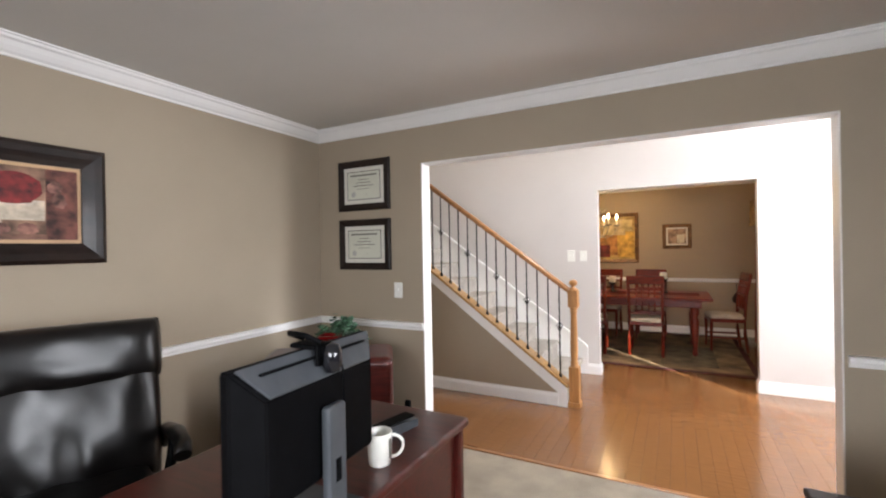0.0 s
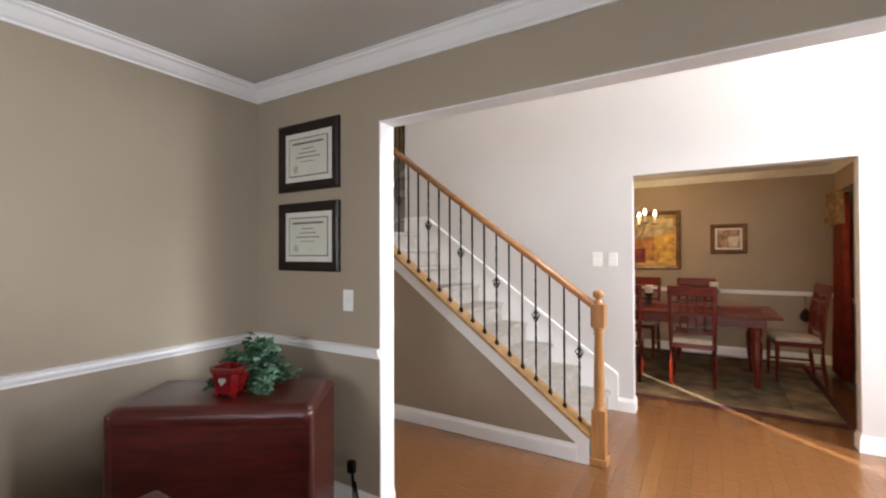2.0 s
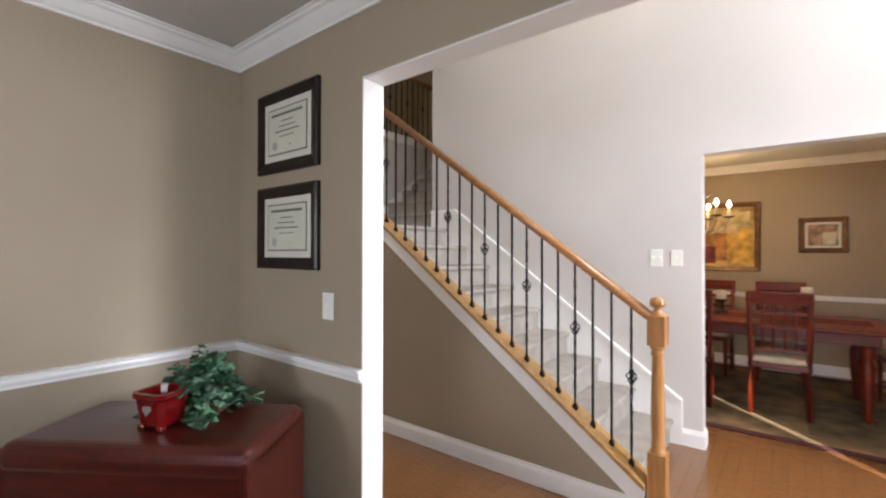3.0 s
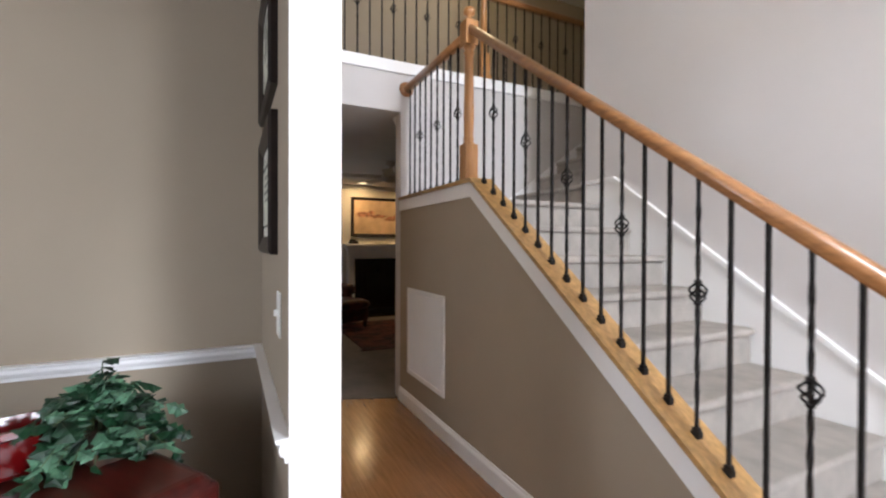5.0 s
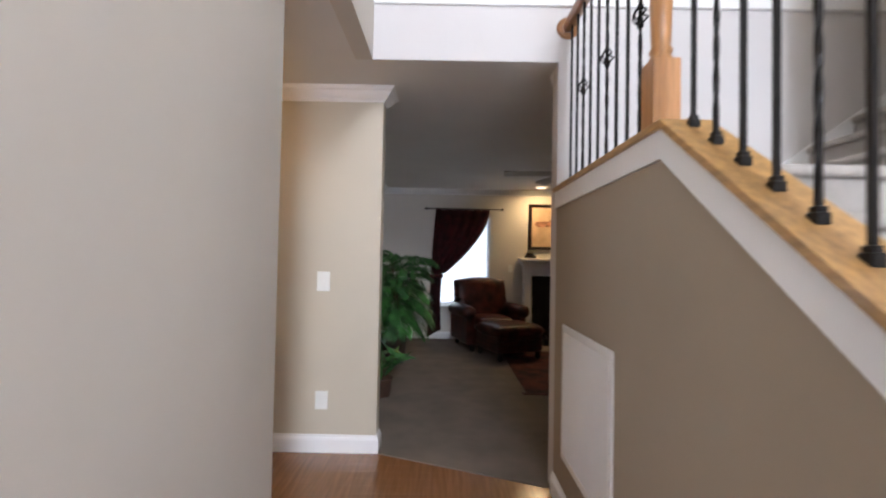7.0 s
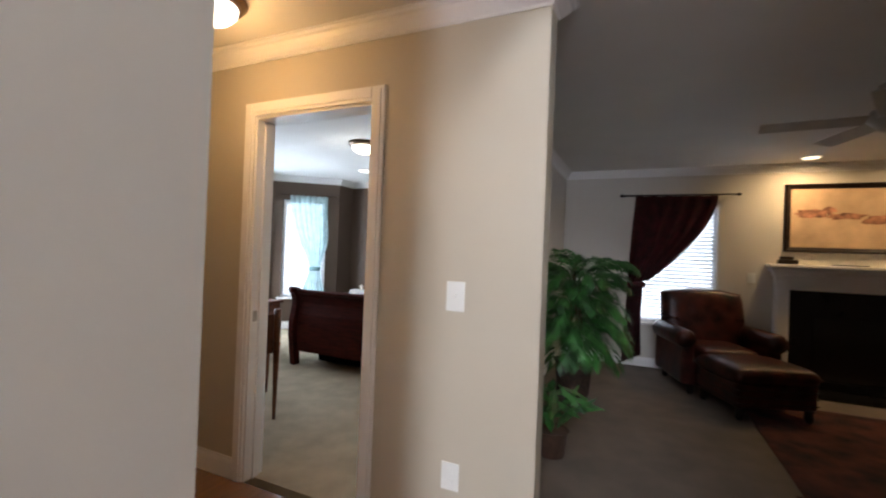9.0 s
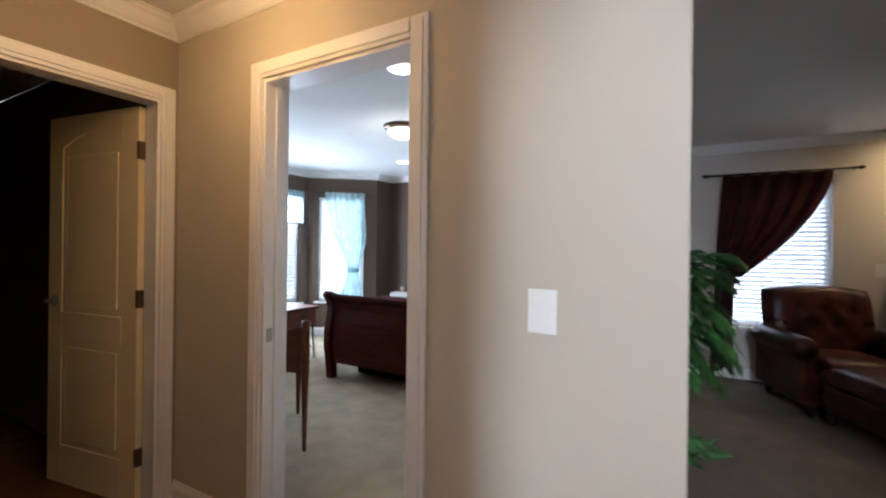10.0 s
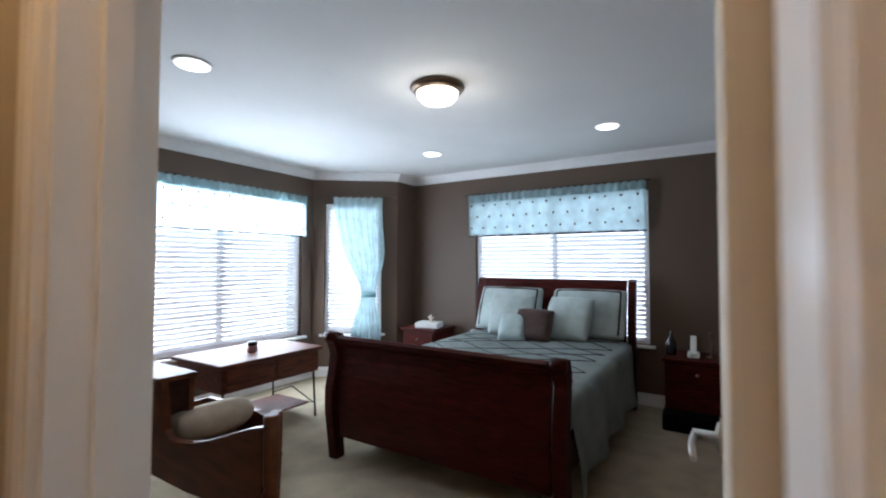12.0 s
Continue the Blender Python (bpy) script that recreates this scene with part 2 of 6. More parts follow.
# office walls
b = prism([(XL, YW), (XO0, YW), (XO0, YH), (XL, YW + 0.007)], "z", 0, H)
box(XO1, XFR, YW, YH, 0, H, bm=b)
box(XO0, XO1, YW, YH, ZO, H, bm=b)
struct("wall_office_opening", b, TAN, "tan painted wall with a wide cased opening")
b = box(XO0 - 0.003, XO0 + 0.004, YW - 0.003, YH + 0.003, 0, ZO + 0.004)
box(XO1 - 0.004, XO1 + 0.003, YW - 0.003, YH + 0.003, 0, ZO + 0.004, bm=b)
box(XO0 + 0.004, XO1 - 0.004, YW - 0.003, YH + 0.003, ZO - 0.004, ZO + 0.003, bm=b)
struct("trim_office_opening", b, TRIM, "white painted reveal of the office opening")
struct("wall_office_side", box(XL - 0.12, XL, -1.72, YW - 0.0, 0, H), TAN, "tan painted office side wall")
b = box(XL, XFR, -1.72, -1.6, 0, 0.7)
box(XL, XFR, -1.72, -1.6, 2.15, H, bm=b)
box(XL, -0.4, -1.72, -1.6, 0.7, 2.15, bm=b)
box(1.2, XFR, -1.72, -1.6, 0.7, 2.15, bm=b)
struct("wall_office_back", b, TAN, "tan painted office back wall")
# Unseen panel, added to keep the sun out of the office.
struct("panel_office_back", box(-0.4, 1.2, -1.69, -1.66, 0.7, 2.15), TRIM, "unseen white panel that closes the opening against the sun")
b = box(XFR, XFR + 0.14, -1.72, YW, 0, 0.7)
box(XFR, XFR + 0.14, -1.72, YW, 2.2, H, bm=b)
box(XFR, XFR + 0.14, -1.72, -0.45, 0.7, 2.2, bm=b)
box(XFR, XFR + 0.14, 1.45, YW, 0.7, 2.2, bm=b)
struct("wall_office_front", b, TAN, "tan painted office front wall")
# Unseen sun blocker behind the office window lamp.
struct("window_office_front", box(XFR + 0.09, XFR + 0.12, -0.45, 1.45, 0.7, 2.2), TRIM, "unseen white panel that closes the opening against the sun")

# foyer walls
b = box(XF, XFR, YW, YH, H + 0.46, TOP)
box(XL, XFR, YW + 0.001, YH - 0.001, H, H + 0.46, bm=b)
box(XF, XL, YH - 0.1, YH, H, H + 0.46, bm=b)
prism([(XE, YHE - 0.004), (XE, YHE + 0.004), (XL - 0.125, YW + 0.001), (XO0 - 0.003, YH + 0.006), (XO0 - 0.003, YH + 0.001), (XL - 0.1205, YW - 0.002)], "z", 0, H, b)
box(XO1 + 0.003, XFR, YH, YH + 0.004, 0, H, bm=b)
box(XO0 - 0.003, XO1 + 0.003, YH, YH + 0.004, ZO + 0.004, H, bm=b)
struct("wall_hall", b, BEIGE, "light beige painted hall wall")
struct("wall_hall_corner", box(XE, XL - 0.121, YN - 0.1, YHE - 0.005, 0, H), BEIGE, "light beige end of the hall wall")
b = box(-2.85, XD0, YC, YC + 0.12, 0, TOP)
box(XD1, XFR, YC, YC + 0.12, 0, TOP, bm=b)
box(XD0, XD1, YC, YC + 0.12, ZD, TOP, bm=b)
box(-2.85, -2.73, YC + 0.12, 9.2, 0, TOP, bm=b)
struct("wall_foyer_stairs", b, GREIGE, "pale greige two storey foyer wall")
# Unseen wall, thin here, with a slit that shapes the sun streak.
b = box(XFR, XFR + 0.012, YH, 3.725, 0, TOP)
box(XFR, XFR + 0.012, 3.825, 4.3, 0, TOP, bm=b)
box(XFR, XFR + 0.012, 3.725, 3.825, 2.02, TOP, bm=b)
box(XFR, XFR + 0.012, 3.725, 3.825, 0, 0.80, bm=b)
# Filler added to block stray sun beside the front door.
box(XFR + 0.0125, XFR + 0.14, 4.18, 4.2995, 0, TOP, bm=b)
box(XFR, XFR + 0.14, 4.3, 5.4, 2.1, 2.7, bm=b)
box(XFR, XFR + 0.14, 5.4, YC, 0, TOP, bm=b)
box(XFR, XFR + 0.14, 4.3, 5.4, 4.7, TOP, bm=b)
struct("wall_foyer_front", b, GREIGE, "pale greige front wall of the foyer")
# Unseen panel that stops the sun; the area lamp in front gives the light.
struct("window_foyer_upper", box(XFR + 0.1, XFR + 0.13, 4.3, 5.4, 2.7, 4.7), TRIM, "unseen white panel in the window over the front door, blocks the sun")
struct("door_front", box(XFR + 0.1, XFR + 0.14, 4.3, 5.4, 0, 2.1), TRIM, "white front door")
struct("ceiling_foyer", box(-6.0, XFR + 0.14, YW, 9.2, TOP, TOP + 0.1), CEIL, "white foyer ceiling")

# ceilings of the ground floor
# Slightly darker than the paint of the other ceilings.
struct("ceiling_office", box(XL, XFR, -1.6, YW, H, H + 0.3), mat("office_ceiling_paint", (0.66, 0.645, 0.62), 0.9, vary=0.03, scale=1.2, bump=0.1, bump_scale=160), "flat off-white office ceiling")
b = box(XB - 0.12, XL, YN - 0.1, YH - 0.1, H, H + 0.3)
box(XFAM, XF - 0.001, YH - 0.1, 9.2, H, UP - 0.03, bm=b)
box(XFAM, XB - 0.12, YFAM, YH - 0.1, H, UP - 0.03, bm=b)
box(XBH - 0.2, XB - 0.12, -1.9, YFAM, H, H + 0.3, bm=b)
box(-2.2, XDR, YC + 0.12, 8.9, H, H + 0.3, bm=b)
box(XB, XL - 0.1, -1.6, YN - 0.1, H, H + 0.3, bm=b)
struct("ceiling", b, CEIL, "white painted ceiling")

# balcony face, upper hall
b = box(XF, XF + 0.004, YH, YS, H, UP - 0.10)
box(XF - 0.12, XF, YS, 9.2, 0, UP - 0.10, bm=b)
struct("wall_balcony", b, GREIGE, "pale painted wall under the balcony")
struct("trim_balcony", box(XF - 0.13, XF + 0.022, YH, 7.6, UP - 0.10, UP, 0.004), TRIM, "white trim board along the balcony edge")
struct("floor_upper", box(-6.0, XF - 0.131, YW, 9.2, UP - 0.04, UP - 0.006), STAIRCARPET, "carpeted upper landing floor")
b = box(-6.0, -5.88, YW, 9.2, UP - 0.04, TOP)
box(-5.88, XF, YW - 0.12, YW, UP - 0.04, TOP, bm=b)
box(-5.88, -2.73, 9.08, 9.2, 0, TOP, bm=b)
struct("wall_upper_hall", b, TAN, "tan painted wall of the upper hall")

# side hall and bedroom door wall
b = box(XB - 0.12, XB, YN, YBD0, 0, H)
box(XB - 0.12, XB, YBD1, YE, 0, H, bm=b)
box(XB - 0.12, XB, YBD0, YBD1, ZDOOR, H, bm=b)
# Hall beige made darker and warmer: dimmer lamplight put into the colour.
struct("wall_bedroom_door", b, mat("dimmed_beige_wall_paint", (0.53, 0.475, 0.375), 0.55, vary=0.025, scale=1.5, bump=0.05, bump_scale=260), "beige wall with the bedroom doorway")
b = box(XB - 0.12, -4.165, YN - 0.1, YN, 0, H)
box(-3.40, XE, YN - 0.1, YN, 0, H, bm=b)
box(-4.165, -3.40, YN - 0.1, YN, 2.05, H, bm=b)
struct("wall_side_hall", b, TAN, "tan wall with a side doorway")
b = box(XB - 0.12, XB - 0.001, -1.6, YN - 0.1, 0, H)
box(XB, XL - 0.12, -1.72, -1.6, 0, H, bm=b)
struct("wall_side_room", b, BROWN, "dark wall of the unlit side room")

# bedroom walls
b = box(XBH - 0.14, XBH, YBS - 0.12, 0.39, 0, H)
box(XBH - 0.14, XBH, 2.27, YFAM, 0, H, bm=b)
box(XBH - 0.14, XBH, 0.39, 2.27, 0, 0.575, bm=b)
box(XBH - 0.14, XBH, 0.39, 2.27, 2.08, H, bm=b)
struct("wall_bedroom_head", b, BROWN, "dark brown wall behind the bed")
struct("wall_bedroom_side", box(XBH, -8.28, YBS - 0.12, YBS, 0, H), BROWN, "dark brown wall beside the bay")
b = box(-7.66, -7.50, YBAY - 0.14, YBAY, 0, H)
box(-5.60, -5.50, YBAY - 0.14, YBAY, 0, H, bm=b)
box(-7.50, -5.60, YBAY - 0.14, YBAY, 0, 0.51, bm=b)
box(-7.50, -5.60, YBAY - 0.14, YBAY, 2.08, H, bm=b)
struct("wall_bay", b, BROWN, "dark brown bay window wall")


def angled(x0, y0, x1, y1, t, a0, a1, z0, z1):
    """Wall from plan point 0 to 1, thickness to the right of its way, with a window between a0 and a1 along it."""
    L = math.hypot(x1 - x0, y1 - y0)
    bm = box(0, a0, -t, 0, 0, H)
    box(a1, L, -t, 0, 0, H, bm=bm)
    box(a0, a1, -t, 0, 0, z0, bm=bm)
    box(a0, a1, -t, 0, z1, H, bm=bm)
    bm.transform(pose(x0, y0, 0, 0, 0, math.degrees(math.atan2(y1 - y0, x1 - x0))))
    return bm


struct("wall_bay_angled", angled(-8.28, YBS, -7.66, YBAY, 0.14, 0.19, 0.87, 0.51, 2.08), BROWN, "dark brown angled bay wall")
struct("wall_bay_near", angled(-5.50, YBAY, -4.88, YBS, 0.14, 0.2, 0.88, 0.54, 0.56), BROWN, "dark brown angled bay wall")
struct("wall_bedroom_near", box(-4.88, XB - 0.12, YBS - 0.12, YBS, 0, H), BROWN, "dark brown bedroom wall")
struct("wall_bedroom_inner", box(XB - 0.124, XB - 0.12, YBD1 + 0.05, YFAM - 0.12, 0, H), BROWN, "dark brown inside of the door wall")
b = box(XB - 0.124, XB - 0.12, YBS, YBD0 - 0.05, 0, H)
box(XB - 0.124, XB - 0.12, YBD0 - 0.05, YBD1 + 0.05, ZDOOR + 0.05, H, bm=b)
struct("wall_bedroom_inner_side", b, BROWN, "dark brown inside of the door wall")
struct("wall_bedroom_right", box(XBH - 0.1, XB - 0.124, YFAM - 0.124, YFAM - 0.12, 0, H), BROWN, "dark brown bedroom wall")
struct("wall_family_side", box(XBH, XB - 0.12, YFAM - 0.12, YFAM, 0, H), BEIGE, "beige side wall of the family room")

# family room
b = box(XFAM - 0.14, XFAM, YFAM, 3.97, 0, H)
box(XFAM - 0.14, XFAM, 4.88, 9.2, 0, H, bm=b)
box(XFAM - 0.14, XFAM, 3.97, 4.88, 0, 0.555, bm=b)
box(XFAM - 0.14, XFAM, 3.97, 4.88, 2.02, H, bm=b)
struct("wall_family_far", b, BEIGE, "beige far wall of the family room")
struct("wall_family_end", box(XFAM, XF, 9.08, 9.2, 0, H), BEIGE, "beige end wall of the family room")

# dining room
b = box(-2.2, XDR, 8.9, 9.0, 0, H)
box(-2.3, -2.2, YC + 0.12, 9.0, 0, H, bm=b)
box(XDR, XDR + 0.14, YC + 0.12, 6.9, 0, H, bm=b)
box(XDR, XDR + 0.14, 8.1, 9.0, 0, H, bm=b)
box(XDR, XDR + 0.14, 6.9, 8.1, 0, 0.5, bm=b)
box(XDR, XDR + 0.14, 6.9, 8.1, 2.1, H, bm=b)
box(-2.2, XD0, YC + 0.12, YC + 0.124, 0, H, bm=b)
box(XD1, XDR, YC + 0.12, YC + 0.124, 0, H, bm=b)
box(XD0, XD1, YC + 0.12, YC + 0.124, ZD, H, bm=b)
struct("wall_dining", b, mat("dining_tan_paint", (0.34, 0.265, 0.185), 0.7, vary=0.03, scale=1.5, bump=0.05, bump_scale=260), "warm tan dining room walls")
struct("window_dining", box(XDR + 0.1, XDR + 0.13, 6.9, 8.1, 0.5, 2.1), TRIM, "white shaded dining window")

# mouldings
b = sweep(CROWN, [(XFR, YW), (XL, YW), (XL, -1.6)])
struct("trim_crown_office", b, TRIM, "white crown moulding")
b = sweep(RAIL, [(XO0 - 0.0, YW), (XL, YW), (XL, -1.6)])
sweep(RAIL, [(XFR, YW), (XO1 + 0.02, YW)], b)
struct("trim_chair_rail_office", b, TRIM, "white chair rail")
b = sweep(BASE, [(XO0, YH), (XO0, YW), (XL, YW), (XL, -1.6)])
sweep(BASE, [(XFR, YW), (XO1, YW), (XO1, YH), (XFR, YH)], b)
struct("baseboard_office", b, TRIM, "white baseboard")
b = sweep(BASE, [(XE, YN), (XE, YHE + 0.004), (XL - 0.125, YW + 0.001), (XO0, YH + 0.006)])
struct("baseboard_hall", b, TRIM, "white baseboard")
b = sweep(BASE, [(XF, YS), (-0.586, YS)][::-1])
sweep(BASE, [(XD0, YC + 0.12), (XD0, YC), (-0.52, YC)], b)
sweep(BASE, [(XFR, YC), (XD1, YC), (XD1, YC + 0.12)], b)
struct("baseboard_foyer", b, TRIM, "white baseboard")
b = sweep(BASE, [(XB - 0.12, YE), (XB, YE), (XB, YBD1 + 0.07)])
sweep(BASE, [(XB, YBD0 - 0.07), (XB, YN)], b)
struct("baseboard_side_hall", b, TRIM, "white baseboard")
b = sweep(CROWN, [(XE, YH - 0.1), (XE, YN), (XB, YN), (XB, YE), (XB - 0.12, YE), (XB - 0.12, YFAM), (XFAM, YFAM), (XFAM, 9.08), (XF - 0.12, 9.08), (XF - 0.12, YS)][::-1])
struct("trim_crown_hall", b, TRIM, "white crown moulding")
b = sweep(BASE, [(XFAM, YFAM), (XFAM, 5.2)][::-1])
sweep(BASE, [(XB - 0.12, YFAM), (XFAM, YFAM)][::-1], b)
struct("baseboard_family", b, TRIM, "white baseboard")
BAYLINE = [(XB - 0.124, YFAM - 0.124), (XBH, YFAM - 0.124), (XBH, YBS), (-8.28, YBS), (-7.66, YBAY), (-5.50, YBAY), (-4.88, YBS), (XB - 0.124, YBS)]
struct("trim_crown_bedroom", sweep(CROWN, BAYLINE), TRIM, "white crown moulding")
struct("baseboard_bedroom", sweep(BASE, BAYLINE), TRIM, "white baseboard")
DINLINE = [(XDR, YC + 0.124), (XDR, 8.9), (-2.2, 8.9), (-2.2, YC + 0.124)]
struct("trim_crown_dining", sweep(CROWN, DINLINE), TRIM, "white crown moulding")
struct("trim_chair_rail_dining", sweep(RAIL, DINLINE), TRIM, "white chair rail")
struct("baseboard_dining", sweep(BASE, DINLINE), TRIM, "white baseboard")


def casing(name, plane, x, a0, a1, top, side, w=0.07):
    """Door casing on a wall; plane 'x' or 'y', side +1 or -1 is the way it stands proud."""
    bm = bmesh.new()
    for (p0, p1, q0, q1) in ((a0 - w, a0 + 0.004, 0, top + w), (a1 - 0.004, a1 + w, 0, top + w), (a0 + 0.004, a1 - 0.004, top - 0.004, top + w)):
        for d, inset in ((0.014, 0.0), (0.02, 0.018)):
            lo, hi = sorted((x, x + side * d))
            i0 = p0 + (inset if q1 - q0 > 0.5 else 0)
            i1 = p1 - (inset if q1 - q0 > 0.5 else 0)
            z0, z1 = (q0, q1 - inset) if q1 - q0 > 0.5 else (q0 + inset, q1 - inset)
            if plane == "x":
                box(lo, hi, i0, i1, z0, z1, 0.003, bm)
            else:
                box(i0, i1, lo, hi, z0, z1, 0.003, bm)
    return struct(name, bm, TRIM, "white door casing")


casing("trim_bedroom_door", "x", XB, YBD0, YBD1, ZDOOR, 1)
b = box(XB - 0.126, XB + 0.001, YBD0 - 0.003, YBD0 + 0.018, 0, ZDOOR)
box(XB - 0.126, XB + 0.001, YBD1 - 0.008, YBD1 + 0.003, 0, ZDOOR, bm=b)
box(XB - 0.126, XB + 0.001, YBD0 + 0.018, YBD1 - 0.008, ZDOOR - 0.018, ZDOOR + 0.003, bm=b)
box(XB - 0.085, XB - 0.05, YBD0 + 0.018, YBD0 + 0.03, 0, ZDOOR - 0.018, bm=b)
struct("trim_bedroom_jamb", b, TRIM, "white door jamb")
casing("trim_side_door", "y", YN, -4.165, -3.40, 2.05, 1, 0.063)
b = box(-4.168, -4.147, YN - 0.106, YN + 0.001, 0, 2.05)
box(-3.418, -3.397, YN - 0.106, YN + 0.001, 0, 2.05, bm=b)
box(-4.147, -3.418, YN - 0.106, YN + 0.001, 2.032, 2.053, bm=b)
struct("trim_side_jamb", b, TRIM, "white door jamb")

# ---------------- staircase ----------------
RISE, RUN, X0 = 0.18, 0.257, -0.60
SL = RISE / RUN
LAND = 9 * RISE


def cap(x):
    return 0.262 + 0.742 * (-0.586 - x)


XK = -2.555  # where the sloping cap meets the level one
ZK = cap(XK)
stairs = thing("staircase", label="carpeted staircase with white skirts, oak cap and landing", category="staircase")
for i in range(8):
    xa = X0 - i * RUN
    bm = box(xa - RUN - 0.02, xa, YS + 0.09, YC - 0.02, max(0, i * RISE - 0.02), (i + 1) * RISE - 0.03)
    box(xa - RUN - 0.015, xa + 0.028, YS + 0.09, YC - 0.021, (i + 1) * RISE - 0.04, (i + 1) * RISE, 0.018, bm, 3)
    part("step", bm, STAIRCARPET, stairs)
bm = box(XF + 0.001, X0 - 8 * RUN, YS + 0.09, YC, LAND - 0.2, LAND - 0.01)
box(XF + 0.001, X0 - 8 * RUN + 0.028, YS + 0.09, YC, LAND - 0.04, LAND, 0.018, bm, 3)
part("landing", bm, STAIRCARPET, stairs)
for i in range(7):
    ya = YC + 0.02 + i * RUN
    bm = box(XF + 0.02, -2.87, ya, ya + RUN + 0.02, LAND + max(0, i * RISE - 0.02), LAND + (i + 1) * RISE - 0.03)
    box(XF + 0.021, -2.871, ya - 0.028, ya + RUN + 0.015, LAND + (i + 1) * RISE - 0.04, LAND + (i + 1) * RISE, 0.018, bm, 3)
    part("step", bm, STAIRCARPET, stairs)
# side wall, skirt board and caps
struct("wall_stair_side", prism([(-0.545, 0), (-0.545, cap(-0.545) - 0.03), (XK, ZK - 0.03), (XF, ZK - 0.03), (XF, 0)], "y", YS, YS + 0.10), TAN, "tan painted wall under the stair")
b = prism([(-0.507, 0.0), (-0.507, cap(-0.507) - 0.025), (XK, ZK - 0.025), (XF, ZK - 0.025), (XF, ZK - 0.112), (XK - 0.02, ZK - 0.112), (-0.585, 0.119), (-0.585, 0.0)], "y", YS - 0.012, YS + 0.112)
struct("trim_stair_skirt", b, TRIM, "white skirt board along the stair")
part("sloping_cap", prism([(-0.50, cap(-0.50) - 0.025), (-0.50, cap(-0.50)), (XK, ZK), (XK, ZK - 0.025)], "y", YS - 0.026, YS + 0.125), OAK, stairs, "honey oak cap")
part("level_cap", box(XF + 0.001, XK - 0.0005, YS - 0.026, YS + 0.125, ZK - 0.025, ZK, 0.004), OAK, stairs, "honey oak cap")
# wall skirt on the far side
b = prism([(-0.52, 0.0), (-0.52, 0.118), (-0.521, 0.118), (-0.521, 0.325), (-2.54, 1.81), (-2.85, 1.81), (-2.85, LAND - 0.1), (-2.5, LAND - 0.3), (-0.8, 0.0)], "y", YC - 0.018, YC - 0.001)
prism([(-0.521, 0.323), (-0.521, 0.293), (-2.545, 1.78), (-2.85, 1.782), (-2.85, 1.808), (-2.54, 1.808)], "y", YC - 0.03, YC - 0.017, b)
struct("trim_stair_wall_skirt", b, TRIM, "white skirt board on the stair wall")
b = prism([(YC - 0.05, LAND), (YC - 0.05, LAND + 0.14), (YC + 1.72, LAND + 0.14 + 1.77 * SL), (YC + 1.72, LAND + 1.5 * SL), (YC + 0.2, LAND)], "x", XF + 0.001, XF + 0.018)
box(XF + 0.001, XF + 0.016, YS + 0.125, YC - 0.05, LAND, LAND + 0.118, bm=b)
struct("trim_stair_upper_skirt", b, TRIM, "white skirt board on the upper flight")


def baluster(length, basket, twisted):
    """Square iron baluster from z 0, with shoe; some with a basket, some with a twist."""
    rods = bmesh.new()
    s = 0.0056
    steps = 26 if twisted else 1
    z0, z1 = (0.10, length - 0.10) if twisted else (0, length)
    lv = [0.0] + ([z0 + (z1 - z0) * k / steps for k in range(steps + 1)] if twisted else []) + [length]
    prev = None
    for k, z in enumerate(lv):
        a = (k / steps) * math.pi * 4 if twisted and 0 < k < len(lv) - 1 else 0
        ring = [rods.verts.new((s * 1.414 * math.cos(a + math.pi / 4 + q * math.pi / 2), s * 1.414 * math.sin(a + math.pi / 4 + q * math.pi / 2), z)) for q in range(4)]
        if prev:
            for q in range(4):
                rods.faces.new((prev[q], prev[(q + 1) % 4], ring[(q + 1) % 4], ring[q]))
        prev = ring
    return rods


def basket_bm():
    """Four twisted strands between two collars, one welded knot."""
    rods = bmesh.new()
    zc = 0.468
    for q in range(4):
        pts = []
        for k in range(9):
            u = k / 8
            a = q * math.pi / 2 + u * math.pi
            r = 0.022 * math.sin(math.pi * u) + 0.005
            pts.append((r * math.cos(a), r * math.sin(a), zc - 0.034 + 0.068 * u))
        tube(pts, 0.0038, 5, rods)
    lathe([(0.011, zc - 0.040), (0.012, zc - 0.034), (0.009, zc - 0.03)], 8, rods)
    lathe([(0.009, zc + 0.03), (0.012, zc + 0.034), (0.011, zc + 0.040)], 8, rods)
    return rods


def shoe_bm():
    bm = box(-0.0135, 0.0135, -0.0135, 0.0135, 0.0, 0.024, 0.003)
    box(-0.0105, 0.0105, -0.0105, 0.0105, 0.022, 0.036, 0.003, bm)
    return bm


iron = {}
for nm, bm in (("basket", basket_bm()), ("shoe", shoe_bm())) + tuple((("plain", k), baluster(k, False, False)) for k in (0.82, 0.86, 0.92)) + tuple((("twist", k), baluster(k, False, True)) for k in (0.82, 0.86, 0.92)):
    o = link("iron", bm, IRON)
    iron[nm] = o.data
    bpy.data.objects.remove(o)


def railing_posts(parent, spots, length):
    """A row of balusters with shoes; every third one twisted, with a basket."""
    for i, (x, y, z) in enumerate(spots):
        o = new("baluster", iron["plain" if i % 3 else "twist", length])
        o.parent, o.location = parent, (x, y, z)
        if i % 3 == 0:
            new("basket", iron["basket"]).parent = o
        new("shoe", iron["shoe"]).parent = o


YR = YS + 0.05
railing = thing("stair_railing", label="oak handrail on black iron balusters with turned newels", category="railing")
spots = []
x = -0.580
while x > XK + 0.02:
    spots.append((x, YR, cap(x) - 0.008))
    x -= 0.1017
railing_posts(railing, spots, 0.86)
